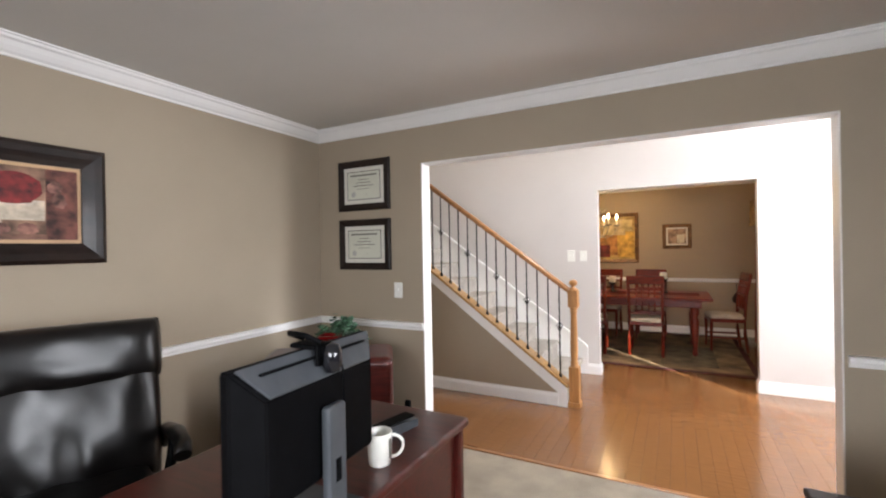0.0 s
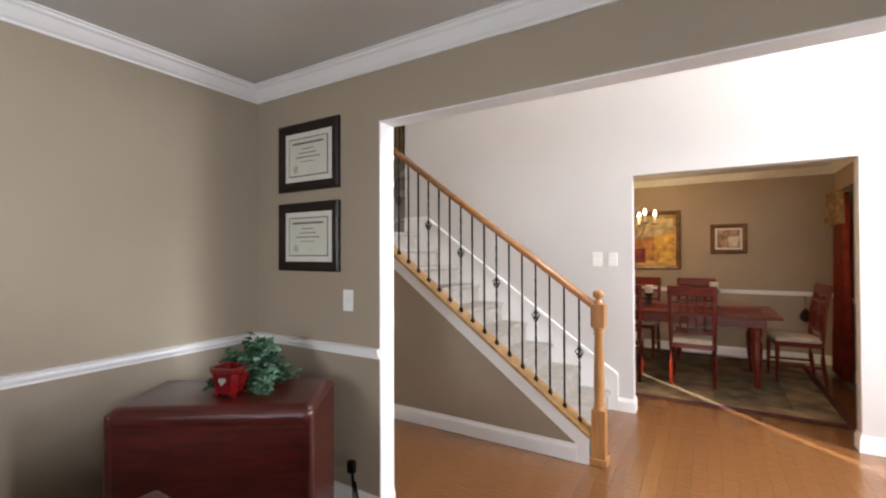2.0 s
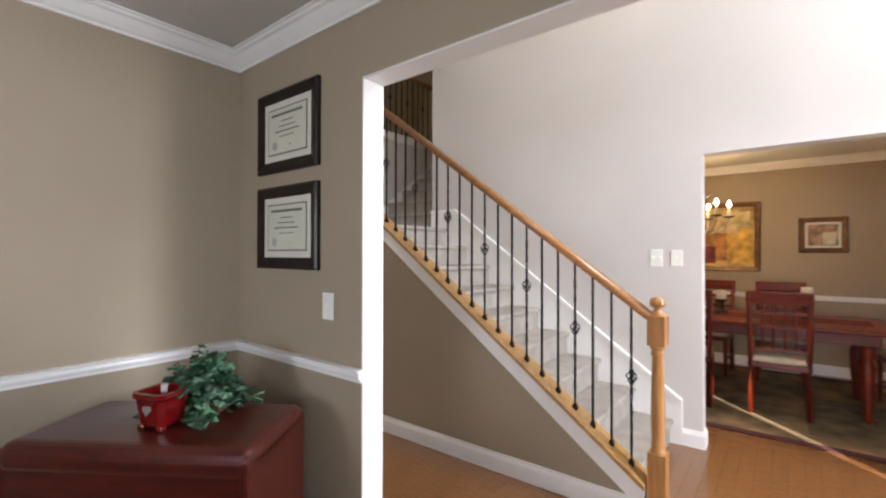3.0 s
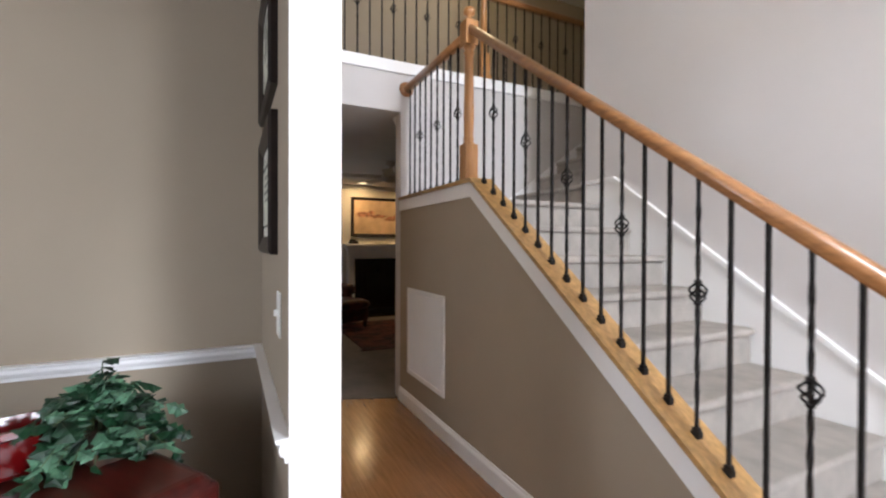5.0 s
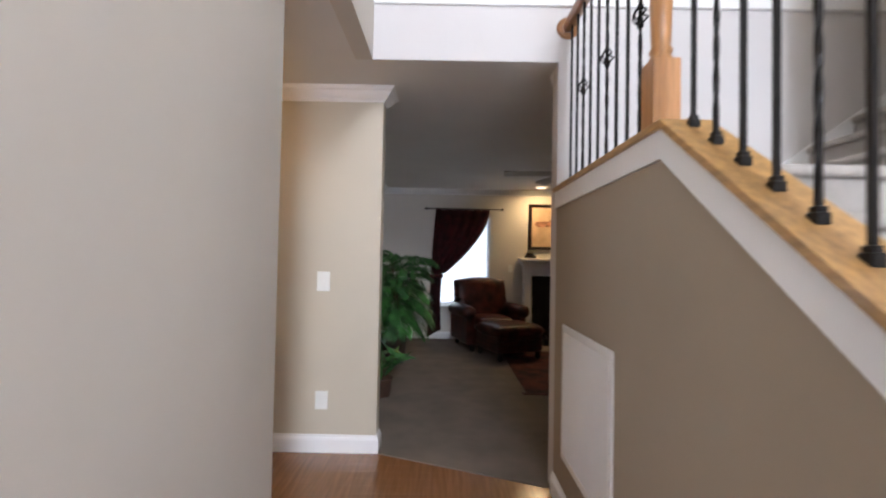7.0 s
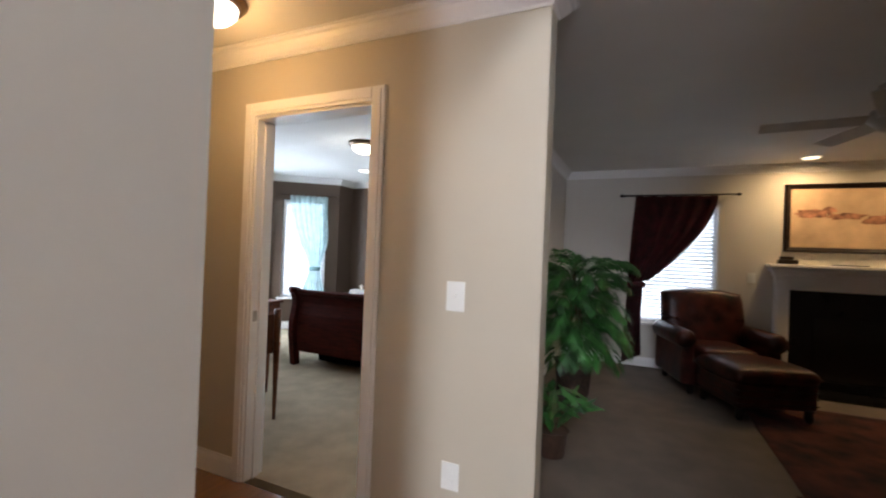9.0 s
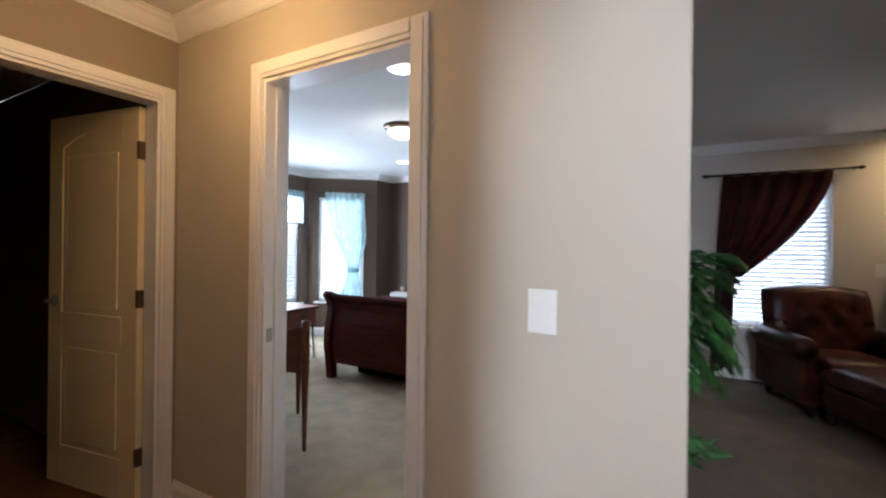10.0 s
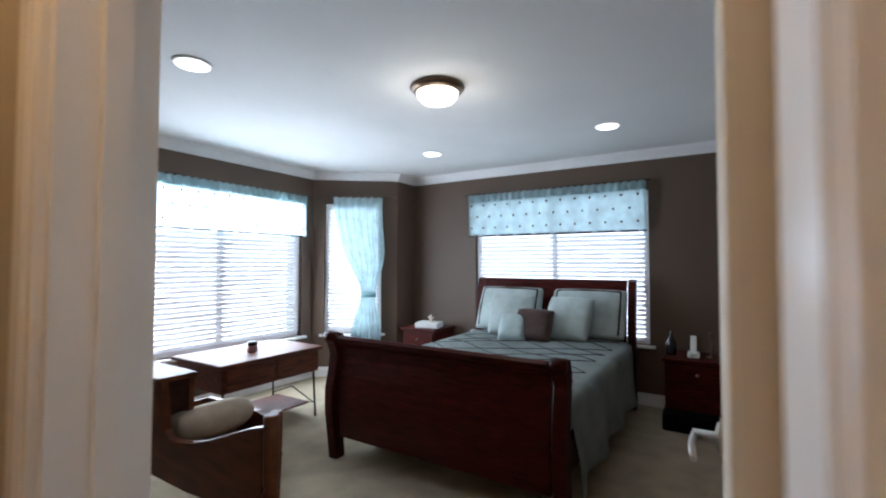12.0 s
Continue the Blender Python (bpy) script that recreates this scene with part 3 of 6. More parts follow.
level = [(-2.85 - k * 0.107, YR, ZK) for k in range(11)]
railing_posts(railing, [p for p in level if p[0] > XF + 0.05], 0.92)


def rail_profile(half=0.03, h=0.06):
    return [(-half * 0.75, 0), (-half * 0.8, h * 0.25), (-half, h * 0.4), (-half, h * 0.7), (-half * 0.6, h * 0.95), (0, h), (half * 0.6, h * 0.95), (half, h * 0.7), (half, h * 0.4), (half * 0.8, h * 0.25), (half * 0.75, 0)]


def rail_run(a, c, bm=None):
    out = bm or bmesh.new()
    a, c = Vector(a), Vector(c)
    d = (c - a).normalized()
    side = Vector((-d.y, d.x, 0)).normalized()
    r0 = [out.verts.new(a + side * o + Vector((0, 0, h))) for o, h in rail_profile()]
    r1 = [out.verts.new(c + side * o + Vector((0, 0, h))) for o, h in rail_profile()]
    n = len(r0)
    for i in range(n):
        f = out.faces.new((r0[i], r0[(i + 1) % n], r1[(i + 1) % n], r1[i]))
        f.smooth = True
    out.faces.new(r0)
    out.faces.new(list(reversed(r1)))
    bmesh.ops.recalc_face_normals(out, faces=out.faces[:])
    return out


part("handrail", rail_run((-0.47, YR, 1.005), (-2.66, YR, 2.632)), OAKDARK, railing)
part("level_handrail", rail_run((-2.70, YR, 2.62), (XF + 0.02, YR, 2.62)), OAKDARK, railing)
part("rosette", lathe([(0.062, 0), (0.065, 0.006), (0.056, 0.016), (0.05, 0.02), (0.0, 0.022)], 24, None, pose(XF, YR, 2.65, 0, 90, 0)), OAKDARK, railing)


def newel(zb, zt, h1=0.36, cap_h=0.0):
    """Newel post: square foot, turned shaft, square block, ball finial."""
    w = 0.044
    bm = box(-w - 0.012, w + 0.012, -w - 0.012, w + 0.012, zb, zb + 0.045, 0.004)
    box(-w, w, -w, w, zb + 0.03, zb + h1, 0.004, bm)
    t0, t1 = zb + h1, zt - 0.25
    L = t1 - t0
    lathe([(0.040, t0 - 0.004), (0.036, t0 + 0.012), (0.028, t0 + 0.02), (0.036, t0 + 0.035), (0.029, t0 + 0.05), (0.031, t0 + 0.08), (0.034, t0 + 0.3 * L), (0.031, t0 + 0.6 * L), (0.026, t1 - 0.055), (0.035, t1 - 0.045), (0.026, t1 - 0.03), (0.036, t1 - 0.012), (0.040, t1 + 0.002)], 20, bm)
    box(-w, w, -w, w, t1, t1 + 0.155, 0.006, bm)
    lathe([(0.04, t1 + 0.15), (0.034, t1 + 0.165), (0.018, t1 + 0.178), (0.016, t1 + 0.19), (0.034, t1 + 0.20), (0.038, t1 + 0.218), (0.032, t1 + 0.238), (0.0, t1 + 0.25)], 20, bm)
    return bm


bm = newel(0.0, 1.15)
bm.transform(pose(-0.452, YR, 0))
part("newel", bm, OAKPOST, railing)
bm = newel(ZK - 0.05, 2.82, 0.28)
bm.transform(pose(-2.70, YR, 0))
part("landing_newel", bm, OAKPOST, railing)

balcony = thing("balcony_railing", label="upper balcony railing of black iron balusters under an oak rail", category="railing")
railing_posts(balcony, [(XF - 0.05, 3.78 + 0.105 * k, UP) for k in range(37)], 0.82)
part("handrail", rail_run((XF - 0.05, 3.71, UP + 0.78), (XF - 0.05, 7.6, UP + 0.78)), OAKDARK, balcony)
part("bottom_rail", box(XF - 0.085, XF - 0.015, 3.71, 7.6, UP, UP + 0.012, 0.003), OAKDARK, balcony)
bm = newel(UP, UP + 1.05, 0.25)
bm.transform(pose(XF - 0.05, 5.62, 0))
part("newel", bm, OAKPOST, balcony)

# ---------------- wall fittings ----------------


def plate(at, turn, toggles=1, outlet=False, w=0.075, h=0.118):
    """Switch or outlet plate that faces -y before the turn."""
    t = thing("outlet" if outlet else "light_switch", at, turn, "white plastic outlet plate on the wall" if outlet else "white plastic light switch plate on the wall", "outlet" if outlet else "switch")
    part("plate", box(-w / 2, w / 2, -0.006, 0, -h / 2, h / 2, 0.003), PLATE, t)
    if outlet:
        for z in (-0.025, 0.025):
            part("socket", box(-0.014, 0.014, -0.008, -0.004, z - 0.014, z + 0.014, 0.003), PLATE, t)
    else:
        for k in range(toggles):
            part("toggle", box(-0.005 + 0.046 * (k - (toggles - 1) / 2), 0.005 + 0.046 * (k - (toggles - 1) / 2), -0.016, -0.004, -0.005, 0.012, 0.002), PLATE, t)
    return t


plate((-1.52, YW, 1.135), 0)
plate((-0.690, YC, 1.335), 0, 2, w=0.085, h=0.13)
plate((-0.555, YC, 1.335), 0, 1, w=0.075)
plate((XB, 3.322, 1.14), 90, w=0.088, h=0.132)
plate((XB, 3.328, 0.345), 90, outlet=True, w=0.085, h=0.122)
plate((XFAM, 5.215, 1.17), 90)

vent = thing("air_vent", (-3.265, YS, 0.63), 0, "white louvred return air grille on the stair wall", "vent")
b = box(-0.34, 0.34, -0.012, 0, 0.31, 0.345, 0.003)
box(-0.34, 0.34, -0.012, 0, -0.345, -0.31, 0.003, b)
box(-0.34, -0.305, -0.0125, 0, -0.31, 0.31, 0.003, b)
box(0.305, 0.34, -0.0125, 0, -0.31, 0.31, 0.003, b)
part("frame", b, TRIM, vent)
# Dark sheet paints the shade seen between the slats.
part("shade_sheet", box(-0.305, 0.305, -0.002, -0.001, -0.31, 0.31), mat("vent_shade", (0.16, 0.155, 0.15), 0.8), vent)
for k in range(30):
    b = box(-0.0062, 0.0062, -0.001, 0.001, -0.31, 0.31)
    b.transform(pose(-0.295 + 0.02034 * k, -0.006, 0, 0, 0, 52))
    part("slat", b, TRIM, vent)

# ---------------- frames and pictures ----------------
DARKWOOD = mat("dark_walnut_frame", (0.014, 0.007, 0.005), 0.42, vary=0.3, scale=12, coat=0.08, spec=0.3)
GOLDWOOD = mat("antique_gold_frame", (0.16, 0.075, 0.025), 0.35, vary=0.3, scale=14, metal=0.2)
MAT_PAPER = mat("mat_board", (0.66, 0.64, 0.57), 0.9, vary=0.03)
PAPER = mat("certificate_paper", (0.62, 0.62, 0.52), 0.8, vary=0.05, scale=4)
INK = mat("faded_ink", (0.16, 0.15, 0.13), 0.8)
PANE = glass("picture_glass")


def frame_bm(w, h, face, depth):
    """Mitred moulding round an opening, in the xz plane, back at y 0, front to -depth."""
    prof = [(0, 0), (0, -depth * 0.7), (face * 0.2, -depth), (face * 0.5, -depth * 0.85), (face * 0.75, -depth * 0.65), (face, -depth * 0.5), (face, 0)]
    bm = bmesh.new()
    rings = []
    for sx, sz in ((-1, -1), (1, -1), (1, 1), (-1, 1)):
        rings.append([bm.verts.new((sx * (w / 2 - i), y, sz * (h / 2 - i))) for i, y in prof])
    n = len(prof)
    for k in range(4):
        a, c = rings[k], rings[(k + 1) % 4]
        for i in range(n):
            bm.faces.new((a[i], a[(i + 1) % n], c[(i + 1) % n], c[i]))
    bmesh.ops.recalc_face_normals(bm, faces=bm.faces[:])
    return bm


def picture(at, turn, w, h, face, depth, wood, label, name="picture_frame"):
    t = thing(name, at, turn, label, "picture")
    part("frame", frame_bm(w, h, face, depth), wood, t)
    part("mat_board", box(-w / 2 + face * 0.9, w / 2 - face * 0.9, -0.009, -0.006, -h / 2 + face * 0.9, h / 2 - face * 0.9), MAT_PAPER, t)
    return t


def patch(t, name, x0, x1, z0, z1, m, y=-0.011, label=""):
    return part(name, box(x0, x1, y - 0.0015, y, z0, z1), m, t, label)


def oval(cx, cz, rx, rz, y, n=22, wob=0.0, seed=1):
    bm = bmesh.new()
    rr = random.Random(seed)
    pts = []
    for i in range(n):
        k = 1 + wob * (rr.random() - 0.5)
        pts.append((cx + rx * k * math.cos(2 * math.pi * i / n), cz + rz * k * math.sin(2 * math.pi * i / n)))
    return prism(pts, "y", y - 0.001, y, bm)


for zc in (1.967, 1.493):
    t = picture((-1.833, YW, zc), 0, 0.506, 0.403, 0.055, 0.026, DARKWOOD, "diploma behind glass in a dark walnut frame")
    patch(t, "inner_line", -0.165, 0.165, -0.115, 0.115, INK, -0.0095)
    patch(t, "certificate", -0.158, 0.158, -0.108, 0.108, PAPER, -0.0112)
    for k, (z, w, hh) in enumerate(((0.075, 0.13, 0.012), (0.045, 0.05, 0.005), (0.02, 0.07, 0.005), (-0.005, 0.1, 0.006), (-0.03, 0.06, 0.004), (-0.075, 0.035, 0.003))):
        patch(t, "text_line", -w + (0.06 if k == 5 else 0), w, z, z + hh, INK, -0.0129)
    part("seal", oval(-0.10, -0.07, 0.022, 0.022, -0.013), mat("silver_seal", (0.45, 0.45, 0.42), 0.4, 0.6), t)

t = picture((XL, 1.585, 1.695), 90, 0.80, 0.575, 0.10, 0.05, DARKWOOD, "floral painting in a wide black wooden frame", "framed_painting")
patch(t, "inner_slip", -0.31, 0.31, -0.195, 0.195, mat("tan_slip", (0.55, 0.36, 0.20), 0.6), -0.010)
patch(t, "canvas", -0.285, 0.285, -0.17, 0.17, mat("painted_ground", (0.30, 0.17, 0.11), 0.7, vary=0.45, scale=9), -0.012)
RED_PAINT = mat("crimson_paint", (0.20, 0.012, 0.012), 0.6, vary=0.4, scale=25)
CREAM_PAINT = mat("cream_paint", (0.62, 0.52, 0.40), 0.6, vary=0.2, scale=20)
patch(t, "dark_panel", 0.16, 0.285, -0.17, 0.17, mat("rust_panel", (0.16, 0.055, 0.04), 0.7, vary=0.5, scale=14), -0.0128)
for cx, cz, rx, rz in ((0.045, 0.07, 0.10, 0.078), (-0.16, 0.07, 0.09, 0.07)):
    part("flower", oval(cx, cz, rx, rz, -0.0146, 26, 0.10, int(cx * 100) + 40), RED_PAINT, t)
for cx, cz, rx, rz in ((0.195, 0.085, 0.03, 0.03), (0.21, 0.02, 0.03, 0.04), (0.09, -0.12, 0.04, 0.03), (-0.02, -0.125, 0.05, 0.03)):
    part("blossom", oval(cx, cz, rx, rz, -0.0146, 18, 0.3, int(cx * 100) + 7), mat("faded_rose", (0.26, 0.12, 0.09), 0.7, vary=0.4, scale=25), t)
for x0, x1, z0, z1 in ((-0.05, 0.0, -0.17, 0.01), (0.0, 0.07, -0.08, 0.012), (0.07, 0.155, -0.08, 0.015), (-0.2, -0.12, -0.15, 0.0)):
    patch(t, "vase", x0, x1, z0, z1, CREAM_PAINT, -0.0139)
patch(t, "table_band", -0.285, 0.16, -0.17, -0.145, mat("brown_band_paint", (0.24, 0.12, 0.08), 0.7, vary=0.3, scale=15), -0.0155)

# ---------------- office ----------------
CHERRY = mat("cherry_wood", (0.060, 0.007, 0.0045), 0.3, vary=0.25, scale=5, coat=0.15, stretch=(1.5, 9, 9))
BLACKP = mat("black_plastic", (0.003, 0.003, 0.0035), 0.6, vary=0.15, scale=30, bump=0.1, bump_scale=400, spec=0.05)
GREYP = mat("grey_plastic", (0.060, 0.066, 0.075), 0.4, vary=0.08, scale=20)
LEATHER = mat("black_leather", (0.005, 0.004, 0.0038), 0.32, vary=0.3, scale=12, bump=0.3, bump_scale=9, spec=0.42)

desk = thing("office_desk", (-0.76, 1.58, 0), 0, "cherry wood office desk with overhanging top", "desk")
part("top", box(-0.36, 0.36, -0.85, 0.85, 0.715, 0.75, 0.012, None, 3), CHERRY, desk)
part("front_panel", box(0.295, 0.32, -0.79, 0.79, 0.06, 0.714, 0.003), CHERRY, desk)
part("side_panel", box(-0.33, 0.345, 0.79, 0.825, 0.0, 0.714, 0.008), CHERRY, desk)
part("side_panel", box(-0.33, 0.345, -0.825, -0.79, 0.0, 0.714, 0.008), CHERRY, desk)
part("drawer_pedestal", box(-0.31, 0.29, -0.785, -0.40, 0.06, 0.713, 0.006), CHERRY, desk)

mon = thing("monitor", (-0.52, 1.655, 0.75), 3, "black flat monitor with silver stand, seen from behind", "monitor")
b = bmesh.new()
front = [(-0.012, y, z) for y, z in ((-0.29, 0.055), (0.29, 0.055), (0.29, 0.33), (-0.29, 0.33))]
back = [(0.062, y, z) for y, z in ((-0.225, 0.085), (0.225, 0.085), (0.225, 0.275), (-0.225, 0.275))]
mid = [(0.016, y, z) for y, z in ((-0.29, 0.055), (0.29, 0.055), (0.29, 0.33), (-0.29, 0.33))]
rings = [[b.verts.new(p) for p in ring] for ring in (front, mid, back)]
for a, c in zip(rings, rings[1:]):
    for i in range(4):
        b.faces.new((a[i], a[(i + 1) % 4], c[(i + 1) % 4], c[i]))
b.faces.new(list(reversed(rings[0])))
b.faces.new(rings[2])
bmesh.ops.recalc_face_normals(b, faces=b.faces[:])
bmesh.ops.bevel(b, geom=b.edges[:], offset=0.004, segments=2, affect="EDGES")
part("shell", b, BLACKP, mon)
# Grey sheet laid over the black shell's sloped top only.
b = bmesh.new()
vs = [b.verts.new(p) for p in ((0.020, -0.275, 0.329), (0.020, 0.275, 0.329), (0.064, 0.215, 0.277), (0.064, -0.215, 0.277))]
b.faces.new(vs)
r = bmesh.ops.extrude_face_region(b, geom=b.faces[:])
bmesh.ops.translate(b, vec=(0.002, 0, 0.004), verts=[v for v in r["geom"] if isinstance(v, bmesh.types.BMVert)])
part("top_bevel", b, GREYP, mon, "grey sheet over the sloped top of the shell")
part("screen", box(-0.0145, -0.0125, -0.265, 0.265, 0.075, 0.31), mat("dark_screen", (0.004, 0.004, 0.005), 0.12), mon)
part("vent_slot", box(0.03, 0.045, -0.22, 0.22, 0.315, 0.3185), BLACKP, mon)
b = box(0.07, 0.095, -0.04, 0.04, 0.0, 0.225, 0.008, None, 3)
part("stand_neck", b, GREYP, mon, "silver grey stand")
part("cable_hole", box(0.094, 0.0965, -0.012, 0.012, 0.075, 0.12, 0.0008), BLACKP, mon)
part("stand_base", box(-0.10, 0.105, -0.12, 0.10, 0.0, 0.010, 0.004), GREYP, mon)
part("cable", tube([(0.02, 0.03, 0.335), (0.07, 0.035, 0.335), (0.088, 0.04, 0.28), (0.085, 0.045, 0.2)], 0.0035, 6), BLACKP, mon)

mon.scale = (1.05, 0.90, 1.33)
web = thing("webcam", (-0.52, 1.655, 0.75), 3, "small black webcam clipped on the monitor", "webcam")
part("clip", box(-0.03, 0.05, -0.035, 0.035, 0.333, 0.342, 0.003), BLACKP, web)
part("bracket", box(0.05, 0.06, -0.03, 0.03, 0.30, 0.342, 0.003), BLACKP, web)
part("arm", tube([(-0.03, 0.02, 0.345), (-0.045, -0.02, 0.36), (0.02, -0.03, 0.36), (0.055, -0.01, 0.345)], 0.006, 6), BLACKP, web)
part("head", lathe([(0.0, -0.03), (0.018, -0.026), (0.026, -0.01), (0.026, 0.012), (0.018, 0.026), (0.0, 0.03)], 16, None, pose(0.085, 0.0, 0.315)), mat("gloss_black", (0.01, 0.01, 0.012), 0.1), web, smooth=True)

web.scale = (1.0, 0.95, 1.33)
mug = thing("mug", (-0.50, 1.945, 0.75), 0, "white ceramic coffee mug on the desk", "mug")
part("body", lathe([(0.030, 0), (0.036, 0.004), (0.040, 0.05), (0.042, 0.105), (0.0405, 0.107), (0.0385, 0.104), (0.036, 0.02), (0.0, 0.014)], 32), mat("mug_glaze", (0.78, 0.76, 0.70), 0.18), mug, smooth=True)
part("handle", tube([(0.03 + 0.028 * math.sin(a), 0.026 + 0.026 * math.sin(a), 0.055 - 0.036 * math.cos(a)) for a in [math.pi * k / 10 for k in range(11)]], 0.0055, 8), mat("mug_handle_glaze", (0.78, 0.76, 0.70), 0.18), mug)
for k in range(4):
    part("print_line", box(0.0405, 0.0425, -0.006 + 0.004 * k, -0.004 + 0.004 * k, 0.03, 0.09), INK, mug)

phone = thing("desk_organizer", (-0.60, 2.17, 0.75), -12, "silver and black slim desk device", "device")
b = prism([(-0.1, 0), (0.1, 0), (0.1, 0.03), (-0.1, 0.045)], "x", -0.035, 0.035)
part("body", b, GREYP, phone)
part("panel", box(-0.028, 0.028, -0.085, 0.09, 0.041, 0.046, 0.002), BLACKP, phone)
cab = thing("cable_coil", (-0.72, 1.72, 0.75), 0, "tangled black cables behind the monitor", "cable")
rr = random.Random(3)
for k in range(4):
    part("strand", tube([(0.06 * math.sin(q * 1.1 + k) + 0.02 * k, -0.18 + 0.09 * q * 0.5 + 0.03 * rr.random(), 0.006 + 0.012 * abs(math.sin(q + k))) for q in range(9)], 0.0035, 6), BLACKP, cab)
knob = thing("wooden_ornament", (-0.72, 1.27, 0.75), 0, "small amber wooden knob on the desk", "ornament")
part("ball", lathe([(0, 0), (0.013, 0.003), (0.017, 0.014), (0.012, 0.026), (0, 0.03)], 14), OAK, knob, smooth=True)


def cushion(w, d, h, seed=0, puff=0.35, folds=0.0, n=22, nfold=5):
    """Puffed pad: w along x, d along y, thick h in z, with folds running down y."""
    bm = bmesh.new()
    rr = random.Random(seed)
    ph = [rr.random() * 6 for _ in range(4)]
    tops, bots = [], []
    for j in range(n + 1):
        ta, ba = [], []
        for i in range(n + 1):
            u, v = i / n * 2 - 1, j / n * 2 - 1
            e = (1 - abs(u) ** 4) * (1 - abs(v) ** 4)
            e = max(e, 0) ** puff
            x, y = u * w / 2 * (1 - 0.03 * abs(v) ** 3), v * d / 2 * (1 - 0.03 * abs(u) ** 3)
            f = folds * (math.sin(nfold * v + 1.6 * math.sin(2.1 * u + ph[0]) + ph[1]) * 0.6 + math.sin(nfold * 2.1 * v - 2.4 * u + ph[2]) * 0.4 * math.sin(1.7 * u + ph[3])) * e * (0.35 + 0.65 * abs(u))
            ta.append(bm.verts.new((x, y, h / 2 * e + f)))
            ba.append(bm.verts.new((x, y, -h / 2 * e)) if 0 < i < n and 0 < j < n else ta[-1])
        tops.append(ta)
        bots.append(ba)
    for j in range(n):
        for i in range(n):
            for g, flip in ((tops, False), (bots, True)):
                q = [g[j][i], g[j][i + 1], g[j + 1][i + 1], g[j + 1][i]]
                q = list(dict.fromkeys(q))
                if len(q) > 2:
                    try:
                        f = bm.faces.new(list(reversed(q)) if flip else q)
                        f.smooth = True
                    except ValueError:
                        pass
    return bm


chair = thing("office_chair", (-1.68, 1.56, 0), -22, "black leather executive chair with puffed headrest", "chair")
chair.scale = (1, 1.18, 0.985)
b = cushion(0.52, 0.50, 0.17, 4, 0.3, 0.012)
b.transform(pose(0.06, 0, 0.50))
part("seat", b, LEATHER, chair)
b = cushion(0.60, 0.56, 0.19, 2, 0.3, 0.020, 40, 6)
b.transform(pose(-0.16, 0, 0.78, 0, -102, 0) @ pose(0, 0, 0, 0, 180, 0))
part("backrest", b, LEATHER, chair, "creased black leather backrest", True)
b = cushion(0.27, 0.58, 0.21, 7, 0.42, 0.010, 28, 5)
b.transform(pose(-0.19, 0, 1.045, 0, -100, 0) @ pose(0, 0, 0, 0, 180, 0))
part("headrest", b, LEATHER, chair, "rolled black leather headrest", True)
for sy in (-1, 1):
    part("armrest", tube([(-0.16, sy * 0.29, 0.60), (-0.12, sy * 0.30, 0.675), (0.02, sy * 0.31, 0.70), (0.16, sy * 0.31, 0.695), (0.22, sy * 0.30, 0.67)], 0.028, 10), LEATHER, chair)
    part("arm_post", tube([(0.04, sy * 0.30, 0.68), (0.04, sy * 0.27, 0.45)], 0.018, 8), BLACKP, chair)
part("column", lathe([(0.03, 0.1), (0.03, 0.42), (0.09, 0.43), (0.09, 0.44)], 14), BLACKP, chair)
for k in range(5):
    a = 2 * math.pi * k / 5
    part("base_leg", tube([(0, 0, 0.11), (0.28 * math.cos(a), 0.28 * math.sin(a), 0.075)], 0.022, 8, None, 0.014), BLACKP, chair)
    part("caster", lathe([(0.0, -0.02), (0.026, -0.018), (0.028, 0), (0.026, 0.018), (0, 0.02)], 14, None, pose(0.29 * math.cos(a), 0.29 * math.sin(a), 0.029, 90, 0, math.degrees(a))), BLACKP, chair)

cred = thing("credenza", (-1.71, 3.026, 0), 34.5, "dark cherry cabinet with rounded edges across the office corner", "cabinet")
part("body", box(-0.42, 0.42, -0.215, 0.225, 0.05, 0.70, 0.02, None, 3), CHERRY, cred)
part("top", box(-0.425, 0.425, -0.225, 0.23, 0.655, 0.76, 0.045, None, 5), CHERRY, cred)
part("side_panel", box(0.385, 0.425, -0.22, 0.23, 0.0, 0.74, 0.018, None, 3), CHERRY, cred)
part("side_panel", box(-0.425, -0.385, -0.22, 0.23, 0.0, 0.74, 0.018, None, 3), CHERRY, cred)
cords = thing("power_cord", (-1.36, 3.42, 0.0), 0, "black power cords hanging beside the cabinet", "cable")
for k in range(3):
    part("strand", tube([(0.02 * k, 0.01 * k, 0.0 + 0.005), (0.02 * k + 0.02, 0.02, 0.12), (0.01 * k, 0.03, 0.25), (0.015 * k, 0.015, 0.36 - 0.05 * k)], 0.005, 6), BLACKP, cords)
part("plug", box(-0.012, 0.03, 0.0, 0.03, 0.30, 0.36, 0.006), BLACKP, cords)

REDGLAZE = mat("red_glaze", (0.13, 0.0035, 0.004), 0.12, vary=0.15, scale=8, coat=0.6)
pot = thing("candle_pot", (-1.675, 3.0, 0.76), 22, "square red glazed ceramic pot with a silver heart", "pot")
b = bmesh.new()
lv = [(0.048, 0.012), (0.052, 0.022), (0.060, 0.075), (0.064, 0.105), (0.072, 0.112), (0.072, 0.128), (0.060, 0.128), (0.054, 0.10), (0.044, 0.03)]
rings = []
